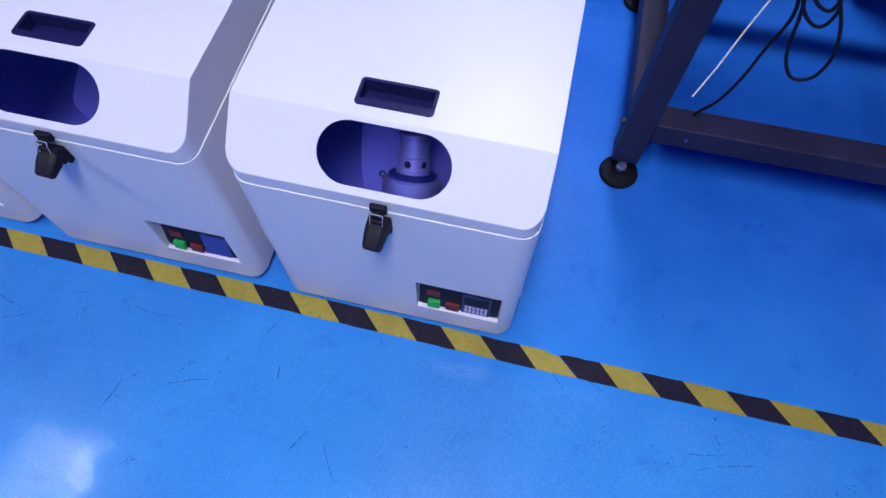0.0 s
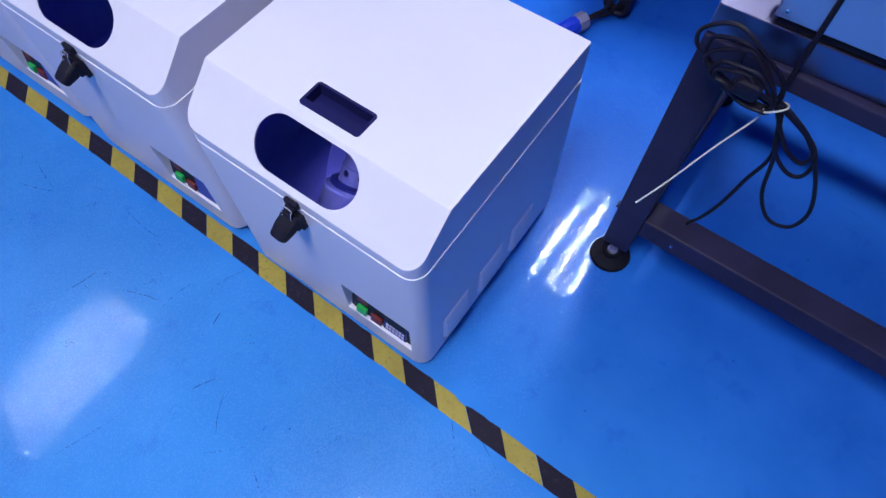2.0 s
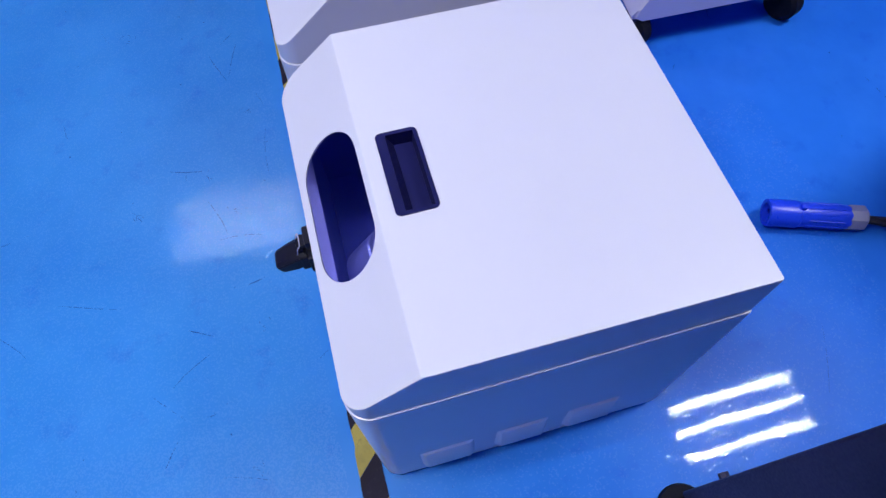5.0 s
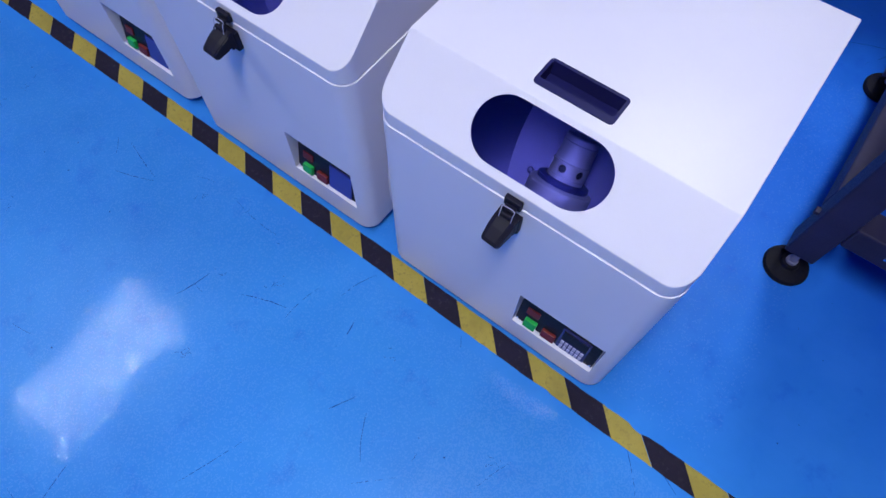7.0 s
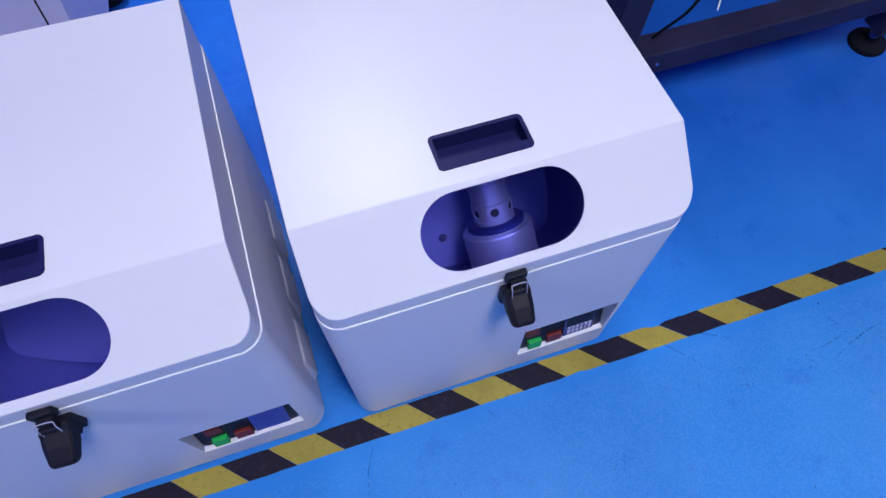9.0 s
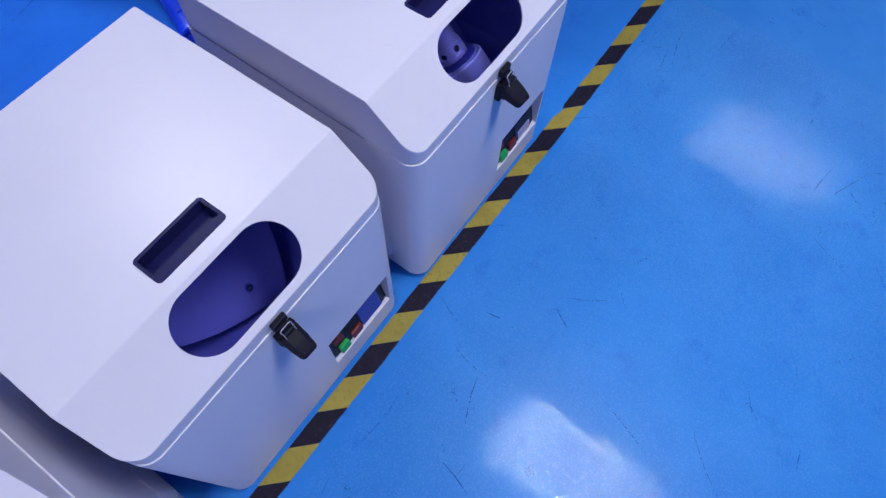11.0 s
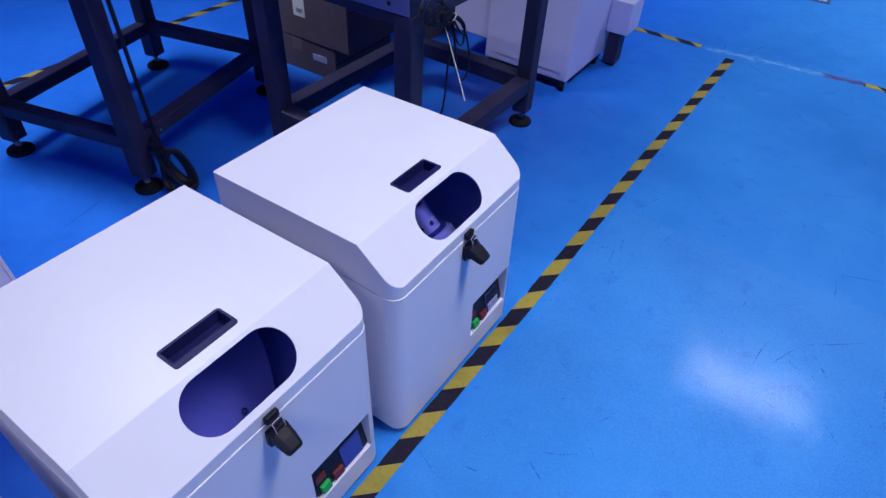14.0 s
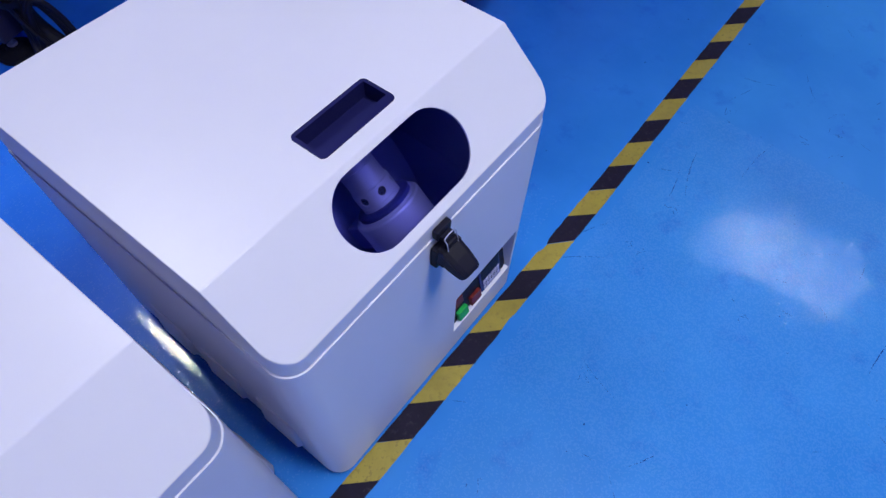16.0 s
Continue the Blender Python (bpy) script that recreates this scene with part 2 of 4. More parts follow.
def sweep(points, r, seg=8, closed=False, steps=6, bm=None):
    """A round cable through the points."""
    P = [Vector(p) for p in points]
    n = len(P)
    path = []
    for i in range(n if closed else n - 1):
        p0, p1, p2, p3 = (P[(i + k) % n] if closed else P[min(max(i + k, 0), n - 1)] for k in (-1, 0, 1, 2))
        for s in range(steps):
            t = s / steps
            path.append(0.5 * ((2 * p1) + (p2 - p0) * t + (2 * p0 - 5 * p1 + 4 * p2 - p3) * t * t + (3 * p1 - p0 - 3 * p2 + p3) * t ** 3))
    if not closed:
        path.append(P[-1])
    bm2 = bmesh.new()
    rings = []
    m = len(path)
    up = Vector((0.13, 0.29, 0.95)).normalized()
    for i, p in enumerate(path):
        a = path[(i + 1) % m] if closed or i < m - 1 else p
        b = path[i - 1] if closed or i > 0 else p
        t = (a - b).normalized()
        side = t.cross(up)
        if side.length < 1e-4:
            side = t.cross(Vector((1, 0, 0)))
        side.normalize()
        up = side.cross(t).normalized()
        rings.append([bm2.verts.new(p + r * (math.cos(2 * math.pi * k / seg) * side + math.sin(2 * math.pi * k / seg) * up)) for k in range(seg)])
    last = m if closed else m - 1
    for i in range(last):
        a, b = rings[i], rings[(i + 1) % m]
        for k in range(seg):
            bm2.faces.new((a[k], a[(k + 1) % seg], b[(k + 1) % seg], b[k]))
    if not closed:
        bm2.faces.new(rings[0][::-1])
        bm2.faces.new(rings[-1])
    return merged(bm, bm2)


def as_mesh(bm):
    bmesh.ops.recalc_face_normals(bm, faces=bm.faces)
    me = bpy.data.meshes.new("tool")
    bm.to_mesh(me)
    bm.free()
    return me


def carved(bm, cutters, smooth=28):
    """The solid less the cutters, with clean shading on its flat sides."""
    base = new("tool", as_mesh(bm))
    tools = [new("tool", as_mesh(c)) for c in cutters]
    for t in tools:
        mod = base.modifiers.new("cut", "BOOLEAN")
        mod.operation, mod.solver, mod.object = "DIFFERENCE", "EXACT", t
    me = bpy.data.meshes.new_from_object(base.evaluated_get(bpy.context.evaluated_depsgraph_get()))
    for o in (base, *tools):
        old = o.data
        bpy.data.objects.remove(o)
        bpy.data.meshes.remove(old)
    me.polygons.foreach_set("use_smooth", [True] * len(me.polygons))
    me.set_sharp_from_angle(angle=radians(smooth))
    base = new("tool", me)
    base.modifiers.new("weigh", "WEIGHTED_NORMAL").keep_sharp = True
    out = bpy.data.meshes.new_from_object(base.evaluated_get(bpy.context.evaluated_depsgraph_get()))
    bpy.data.objects.remove(base)
    bpy.data.meshes.remove(me)
    return out


def sliced(bm, at, normal):
    """Cuts off what lies on the normal's side and closes the cut."""
    r = bmesh.ops.bisect_plane(bm, geom=bm.verts[:] + bm.edges[:] + bm.faces[:], plane_co=at, plane_no=normal, clear_outer=True)
    edges = [e for e in r["geom_cut"] if isinstance(e, bmesh.types.BMEdge)]
    bmesh.ops.contextual_create(bm, geom=edges)
    return bm


# ---------------------------------------------------------------- room
ROOM = (-6.0, 9.0, -6.6, 5.5)
CEILING = 3.05


def build_room():
    x0, x1, y0, y1 = ROOM
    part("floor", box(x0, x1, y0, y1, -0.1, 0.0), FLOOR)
    tagged(bpy.data.objects["floor"], "glossy blue epoxy workshop floor with scuffs and scratches", "floor", kind="structure")
    # walls and ceiling are out of view; their blue tints the bounced light
    walls = {"wall_north": (x0, x1, y1, y1 + 0.2), "wall_south": (x0, x1, y0 - 0.2, y0), "wall_east": (x1, x1 + 0.2, y0, y1), "wall_west": (x0 - 0.2, x0, y0, y1)}
    for name, (a, b, c, d) in walls.items():
        tagged(part(name, box(a, b, c, d, 0, CEILING), WALL), "unseen plain wall, coloured blue to tint the fill light", "wall", kind="structure")
    tagged(part("ceiling", box(x0, x1, y0, y1, CEILING, CEILING + 0.1), CEIL), "unseen flat ceiling, coloured blue to tint the fill light", "ceiling", kind="structure")


SMALL_LAMP = (0.286, 2.06)


def build_lamps():
    """Long louvre lamps: three lit tubes each, shielded sideways by their louvres."""
    # the lamp behind the mills is a smaller one
    # the last two are unseen extras, added to brighten the far floor
    spots = ((-4.82, -0.95), (-2.16, -0.90), (0.45, -0.95), (3.57, -0.98), (0.286, 2.06), (-2.95, -5.55), (6.6, -0.98), (4.4, 2.06))
    strip = bpy.data.lights.new("lamp_strip", "AREA")
    strip.shape, strip.size, strip.size_y = "RECTANGLE", 0.03, 1.12
    strip.energy, strip.color, strip.spread = LAMP_WATTS, LAMP_COLOUR, radians(LAMP_SPREAD)
    first = None
    for x, y in spots:
        at = pose(x, y, CEILING - 0.004)
        if first:
            copy_thing(first, at @ Matrix.Diagonal((0.78, 0.78, 1, 1)) if (x, y) == SMALL_LAMP else at)
            continue
        first = thing("ceiling_lamp", "long recessed louvre lamp with three bright tubes", "ceiling lamp", at, "ceiling lamps")
        bm = box(-0.3, 0.3, -0.6, 0.6, -0.01, 0.0)
        for s in (-1, 1):
            box(s * 0.3 - 0.006, s * 0.3 + 0.006, -0.606, 0.606, -0.05, -0.002, bm=bm)
            box(-0.294, 0.294, s * 0.6 - 0.006, s * 0.6 + 0.006, -0.05, -0.002, bm=bm)
        part("housing", bm, HOUSING, first)
        for k in (-1, 0, 1):
            part("diffuser", box(k * 0.2 - 0.03, k * 0.2 + 0.03, -0.57, 0.57, -0.03, -0.022, 0.003), GLOW, first, "glowing white diffuser strip")
            light = new("strip_light", strip)
            light.parent = first
            light.location = (k * 0.2, 0, -0.043)
        for k in (-1.5, -0.5, 0.5, 1.5):
            part("divider", box(k * 0.19 - 0.045, k * 0.19 + 0.045, -0.594, 0.594, -0.05, -0.012, 0.004), LOUVRE, first, "dark louvre divider")
        for k in range(8):
            y2 = -0.567 + 0.162 * k
            part("blade", box(-0.292, 0.292, y2 - 0.012, y2 + 0.012, -0.056, -0.044), LOUVRE, first)


# ---------------------------------------------------------------- ball mills
HALF, FRONT, LID_FRONT, BACK, SEAM = 0.2447, -0.005, 0.007, 0.496, 0.458
RIM = 0.0019
EDGE_Z, CREASE_Y, CREASE_Z, BACK_Z = 0.487, 0.097, 0.561, 0.548
SLOPE = math.degrees(math.atan2(CREASE_Z - EDGE_Z, CREASE_Y - LID_FRONT))
TOP_TILT = math.degrees(math.atan2(BACK_Z - CREASE_Z, BACK - CREASE_Y))


def lid_solid(inset, bottom, edge):
    h, f, b = HALF - RIM - inset, LID_FRONT + inset, BACK - RIM - inset
    bm = prism(rounded(-h, h, f, b, 0.03 - min(inset, 0.01), 0.004), bottom, 0.7)
    s, t = radians(SLOPE), radians(TOP_TILT)
    drop = Vector((0, 0, -inset))
    sliced(bm, Vector((0, CREASE_Y, CREASE_Z)) + drop, Vector((0, -math.sin(s), math.cos(s))))
    sliced(bm, Vector((0, CREASE_Y, CREASE_Z)) + drop, Vector((0, -math.sin(t), math.cos(t))))
    if edge:
        bmesh.ops.recalc_face_normals(bm, faces=bm.faces)
        rim = [e for e in bm.edges if len(e.link_faces) == 2 and e.calc_face_angle(0) > radians(35) and min(v.co.z for v in e.verts) > bottom + 0.005]
        bmesh.ops.bevel(bm, geom=rim, offset=edge, segments=3, profile=0.5, affect="EDGES")
    return bm


def capsule(length, radius, z0, z1, m=None, seg=20):
    a = length / 2 - radius
    pts = [(a + radius * math.cos(t), radius * math.sin(t)) for t in (radians(-90 + 180 * i / seg) for i in range(seg + 1))]
    pts += [(-x, -y) for x, y in pts]
    return prism(pts, z0, z1, m=m)


def build_mill(at, jar, bolt, film, turn):
    mill = thing("ball_mill", "white laboratory ball mill with oval window and steel jar inside" if jar
                 else "white laboratory ball mill with blue film over its display", "ball mill", at, "ball mills in a row")
    # lower housing, open at the top, with a slanted recess for the controls
    bm = prism(rounded(-HALF, HALF, FRONT, BACK, 0.032, 0.005), 0.021, SEAM)
    bmesh.ops.recalc_face_normals(bm, faces=bm.faces)
    bmesh.ops.bevel(bm, geom=[e for e in bm.edges if e.calc_face_angle(0) > radians(60)], offset=0.001, segments=2, profile=0.5, affect="EDGES")
    recess = [(-0.03, 0.0905), (0.007, 0.0905), (0.036, 0.211), (-0.03, 0.211)]
    wedge = prism(recess, 0.0485, 0.2145, m=Matrix(((0, 0, 1, 0), (1, 0, 0, 0), (0, 1, 0, 0), (0, 0, 0, 1))))
    shell = carved(bm, [box(-0.222, 0.222, 0.046, 0.474, 0.055, 0.24), box(-0.236, 0.236, 0.019, 0.486, 0.2405, 0.6), wedge])
    for v in shell.vertices:
        v.co.y += max(0.0, 1 - v.co.y / BACK) * (v.co.z / SEAM) * (LID_FRONT - RIM - FRONT)
    part("body", shell, WHITE, mill)
    for s in (-1, 1):
        for y in (0.11, 0.235, 0.355):
            hood = box(s * HALF - 0.001, s * HALF + 0.006, y - 0.046, y + 0.046, 0.06, 0.165)
            for v in hood.verts:
                if abs(v.co.x) > HALF + 0.001:
                    v.co.y, v.co.z = y + (v.co.y - y) * 0.8, 0.112 + (v.co.z - 0.112) * 0.82
                    v.co.x = s * (HALF + (0.003 if v.co.z > 0.11 else 0.009))
            bmesh.ops.bevel(hood, geom=hood.edges[:], offset=0.002, segments=3, profile=0.5, affect="EDGES")
            part("vent_cover", hood, WHITE, mill, "raised white vent cover", smooth=40)
    for sx in (-1, 1):
        for y in (0.045, 0.445):
            part("foot", lathe([(0, 0), (0.016, 0), (0.019, 0.004), (0.017, 0.029), (0, 0.029)], 16, m=pose(sx * 0.19, y, 0)), RUBBER, mill, "black rubber foot")
    # hinged lid
    s = pose(-0.0015, 0.0537, EDGE_Z + (0.0537 - LID_FRONT) * math.tan(radians(SLOPE)), SLOPE)
    k = pose(-0.0013, 0.142, CREASE_Z + (0.142 - CREASE_Y) * math.tan(radians(TOP_TILT)), TOP_TILT)
    lid = part("lid", carved(lid_solid(0.0, SEAM + 0.002, 0.0016), [
        lid_solid(0.0055, SEAM - 0.02, 0), capsule(0.203, 0.0475, -0.05, 0.05, s), prism(rounded(-0.0578, 0.0578, -0.0245, 0.0245, 0.006), -0.05, 0.05, m=k)]), WHITE, mill)
    pane = part("window_pane", capsule(0.2029, 0.04745, -0.0036, -0.0008, s), GLASS, lid, "smoked clear acrylic pane")
    pane.visible_shadow = False
    # recessed pull
    cup = carved(prism(rounded(-0.0594, 0.0594, -0.0258, 0.0258, 0.007), -0.026, 0.0016, m=None),
                 [prism([(-0.0225, 0.02), (-0.004, -0.02), (0.0195, -0.0205), (0.0215, 0.02)], -0.0544, 0.0544, m=Matrix(((0, 0, 1, 0), (1, 0, 0, 0), (0, 1, 0, 0), (0, 0, 0, 1))))])
    cup.transform(k)
    part("pull_cup", cup, CUP, lid, "dark recessed plastic pull")
    # draw latch
    f = LID_FRONT - 0.003
    latch = part("latch", box(-0.018, 0.018, f - 0.010, f + 0.001, 0.408, 0.446, 0.002), BLACK, mill, "black draw latch with its lever standing out")
    for sx in (-1, 1):
        part("ear", box(sx * 0.0150 - 0.002, sx * 0.0150 + 0.002, f - 0.020, f - 0.008, 0.418, 0.450, 0.003), BLACK, latch)
    part("keeper", box(-0.0135, 0.0135, f - 0.006, f + 0.003, 0.4615, 0.478, 0.002), BLACK, lid, "black latch keeper")
    part("keeper_hook", box(-0.009, 0.009, f - 0.014, f - 0.004, 0.463, 0.468, 0.0012), BLACK, lid)
    lever = bmesh.new()
    rows = [(0.0, 0.0155, 0.010), (0.010, 0.0170, 0.013), (0.026, 0.0165, 0.0125), (0.044, 0.0145, 0.0095), (0.049, 0.0125, 0.0075)]
    rings = [[lever.verts.new((sx * w, -d, sz * t)) for sx, sz in ((-1, -1), (-0.55, -1.15), (0.55, -1.15), (1, -1), (1, 0.7), (0.6, 1), (-0.6, 1), (-1, 0.7))] for d, w, t in rows]
    for a, b in zip(rings, rings[1:]):
        for i in range(8):
            lever.faces.new((a[i], a[(i + 1) % 8], b[(i + 1) % 8], b[i]))
    lever.faces.new(rings[0][::-1])
    lever.faces.new(rings[-1])
    bmesh.ops.recalc_face_normals(lever, faces=lever.faces)
    bmesh.ops.bevel(lever, geom=[e for e in lever.edges if e.calc_face_angle(0) > radians(30)], offset=0.0016, segments=2, affect="EDGES")
    lever.transform(pose(0.0, f - 0.006, 0.442, 22, 0, -3))
    part("lever", lever, BLACK, latch, "tapered black plastic lever")
    part("bail", sweep([(-0.0095, f - 0.020, 0.450), (-0.0095, f - 0.017, 0.463), (-0.0085, f - 0.013, 0.4695), (0.0085, f - 0.013, 0.4695), (0.0095, f - 0.017, 0.463), (0.0095, f - 0.020, 0.450)], 0.0007, 6), SILVER_PRINT, latch, "bright wire bail")
    part("spring", lathe([(0, -0.009), (0.004, -0.009), (0.004, 0.009), (0, 0.009)], 12, m=pose(0, f - 0.016, 0.455, 0, 90)), BLACK, latch)
    # control panel: x across, y up the slant
    c = pose(0.1315, 0.0065, 0.0915, 76.5)
    panel = part("control_panel", box(-0.0815, 0.0815, 0.001, 0.121, -0.001, 0.002, 0.0006, 1, m=c), PANEL_BLACK, mill, "glossy black control plate")
    part("start_button", box(-0.0625, -0.0375, 0.004, 0.025, 0.002, 0.011, 0.0015, m=c), GREEN, panel, "bright green push button")
    part("stop_button", box(-0.026, 0.002, 0.004, 0.025, 0.002, 0.009, 0.0015, m=c), RED, panel, "dull red push button")
    part("indicator", box(-0.066, -0.040, 0.036, 0.054, 0.002, 0.005, 0.001, m=c), RED, panel, "dull red indicator")
    disp = part("display", box(0.006, 0.064, 0.004, 0.064, 0.002, 0.006, 0.0012, m=c), BLUE_SCREEN if film else SCREEN, panel,
                "display under blue protective film" if film else "small inverter display with silver keys")
    if not film:
        part("display_frame", box(0.010, 0.060, 0.036, 0.060, 0.006, 0.0075, 0.0006, m=c), PANEL_BLACK, disp)
        for i in range(6):
            for j in range(2):
                part("key", box(0.0125 + i * 0.008, 0.0185 + i * 0.008, 0.009 + j * 0.013, 0.018 + j * 0.013, 0.006, 0.0085, 0.0006, 1, m=c), GREY_PRINT, disp, "silver membrane key")
    for x, y in ((-0.077, 0.006), (0.077, 0.006), (-0.077, 0.115), (0.077, 0.115)):
        part("screw", lathe([(0, 0.002), (0.0028, 0.002), (0.0026, 0.0036), (0, 0.0038)], 10, m=c @ pose(x, y, 0)), CHROME, panel)
    # chamber
    liner = bmesh.new()
    for b in ((-0.2358, 0.2358, 0.0272, 0.0292, 0.242, 0.452), (-0.2358, 0.2358, 0.4838, 0.4858, 0.242, 0.452), (-0.2358, -0.2338, 0.0295, 0.4835, 0.242, 0.452), (0.2338, 0.2358, 0.0295, 0.4835, 0.242, 0.452), (-0.2335, 0.2335, 0.0295, 0.4835, 0.2425, 0.25)):
        box(*b, bm=liner)
    part("chamber_liner", liner, LINER, mill, "dim grey grinding chamber")
    # slanted carrier plate with bowed sides, the jar clamped on it; its axis leans back
    h = pose(0.0205, 0.130, 0.415, -44, 0, 5)
    side = [(0.115 - 0.38 + math.sqrt(0.38 ** 2 - v * v), v) for v in [-0.092 + 0.184 * i / 12 for i in range(13)]]
    outline = [(u * math.cos(q) - v * math.sin(q), u * math.sin(q) + v * math.cos(q)) for q in [radians(turn + 90 * i) for i in range(4)] for u, v in side]
    c = h @ pose(0.008, 0.093, 0.011, 90)
    plate = prism(outline, 0.0, 0.012)
    bmesh.ops.recalc_face_normals(plate, faces=plate.faces)
    bmesh.ops.bevel(plate, geom=[e for e in plate.edges if e.calc_face_angle(0) > radians(60)], offset=0.0015, segments=2, affect="EDGES")
    plate.transform(c)
    plate = part("carrier_plate", plate, TURNTABLE, mill, "slanted satin metal carrier plate", smooth=30)
    part("hub", lathe([(0, -0.06), (0.04, -0.06), (0.04, -0.0005), (0, -0.0005)], 32, m=c), TURNTABLE, plate, smooth=30)
    part("socket_screw", lathe([(0.0028, 0.004), (0.0032, 0.0085), (0.0062, 0.0085), (0.007, 0.007), (0.007, 0.0), (0, 0.0)], 16, m=h @ pose(bolt[0], 0.0815, bolt[1], 90)), CHROME, plate)
    if jar:
        j = part("jar", lathe([(0, -0.085), (0.047, -0.085), (0.0495, -0.082), (0.0495, -0.0305), (0.0475, -0.028), (0.043, -0.0275), (0.041, -0.0255), (0, -0.0255)], 56, m=h), JAR_STEEL, mill, "satin steel grinding jar", smooth=30)
        part("gasket", lathe([(0.03, -0.0252), (0.0405, -0.0252), (0.0405, -0.0195), (0.036, -0.017), (0.03, -0.0168)], 48, m=h), CUP, j, "dark gasket ring", smooth=30)
        cap = carved(lathe([(0, -0.025), (0.0285, -0.025), (0.0285, -0.0125), (0.0272, -0.0118), (0.0272, -0.0095), (0.0285, -0.0088), (0.0285, 0.0095), (0.0275, 0.0105), (0.0262, 0.011), (0.0262, 0.039), (0.025, 0.0395), (0.025, 0.0425), (0.0262, 0.043), (0.0262, 0.047), (0.0245, 0.049), (0, 0.049)], 56, m=h),
                     [lathe([(0, 0.012), (0.0062, 0.012), (0.0062, 0.045), (0, 0.045)], 24, m=h @ pose(0, 0, 0, 90, 0, a)) for a in (-13, 47, 107, 167, 227, 287)])
        clamp = part("clamp", cap, JAR_STEEL, j, "turned steel clamp with tommy-bar holes")
        for a in (-13, 47, 107, 167, 227, 287):
            part("hole", lathe([(0, 0.0262), (0.0061, 0.0262), (0.0061, 0.024), (0, 0.024)], 20, m=h @ pose(0, 0, 0, 90, 0, a)), BLACK, clamp, "dark tommy-bar hole")
        part("saddle", box(-0.03, 0.03, 0.048, 0.0925, -0.08, -0.04, 0.003, m=h), TURNTABLE, plate)
    return mill


# ---------------------------------------------------------------- tables
def build_table(at, w, d, label, shift=0.0, rail=0.03):
    """Black square-tube bench frame with a sheet-steel top; w along x and d along y, from leg to leg."""
    table = thing("bench", label, "bench", at, "steel benches")
    T = 0.03
    for sx in (0, 1):
        for sy in (0, 1):
            x, y = sx * w, sy * d
            leg = part("leg", box(x - T, x + T, y - T, y + T, 0.058, 0.682, 0.004), BLACK_STEEL, table)
            o = y - shift * (1 - sx) * (1 - sy)
            part("levelling_bolt", lathe([(0, 0.02), (0.012, 0.02), (0.012, 0.034), (0.007, 0.035), (0.007, 0.058), (0, 0.058)], 12, m=pose(x, o, 0)), GREY_PLASTIC, leg, "threaded steel bolt")
            part("levelling_foot", lathe([(0, 0), (0.045, 0), (0.047, 0.006), (0.044, 0.013), (0.02, 0.021), (0.018, 0.028), (0, 0.028)], 28, m=pose(x, o, 0)), RUBBER, leg, "round black levelling foot")
    for y in (0, d):
        part("rail", box(T, w - T, y - rail, y + rail, 0.21 - 2 * rail, 0.210, 0.004), BLACK_STEEL, table)
        part("top_rail", box(T, w - T, y - T + 0.002, y + T, 0.652, 0.682, 0.003), BLACK_STEEL, table)
    for x in (0, w):
        part("rail", box(x - rail, x + rail, T, d - T, 0.21 - 2 * rail, 0.210, 0.004), BLACK_STEEL, table)
        part("top_rail", box(x - T, x + T, T, d - T, 0.652, 0.682, 0.003), BLACK_STEEL, table)
    part("bolt_head", lathe([(0, 0), (0.008, 0), (0.008, 0.008), (0, 0.009)], 6, m=pose(-T, 0.005, 0.165, 0, -90)), BLACK_STEEL, table)
    part("rail_screw", lathe([(0, 0), (0.0045, 0), (0.0035, 0.003), (0, 0.003)], 10, m=pose(0.10, -rail, 0.18, 90)), CHROME, table)
    return table


def build_tray(table, w, d, o=0.03):
    tray = box(-o, w + o, -o, d + o, 0.684, 0.731, 0.0015)
    low = [f for f in tray.faces if f.normal.z < -0.9 and f.calc_area() > 0.1]
    bmesh.ops.inset_region(tray, faces=low, thickness=0.0025)
    for v in {v for f in low for v in f.verts}:
        v.co.z = 0.728
    t = part("tray_top", tray, BRUSHED, table, "folded brushed stainless top")
    part("edge_hole", lathe([(0, 0), (0.006, 0), (0.006, 0.0012), (0, 0.0012)], 16, m=pose(-o - 0.0005, 0.035, 0.706, 0, -90)), BLACK, t)
    return t


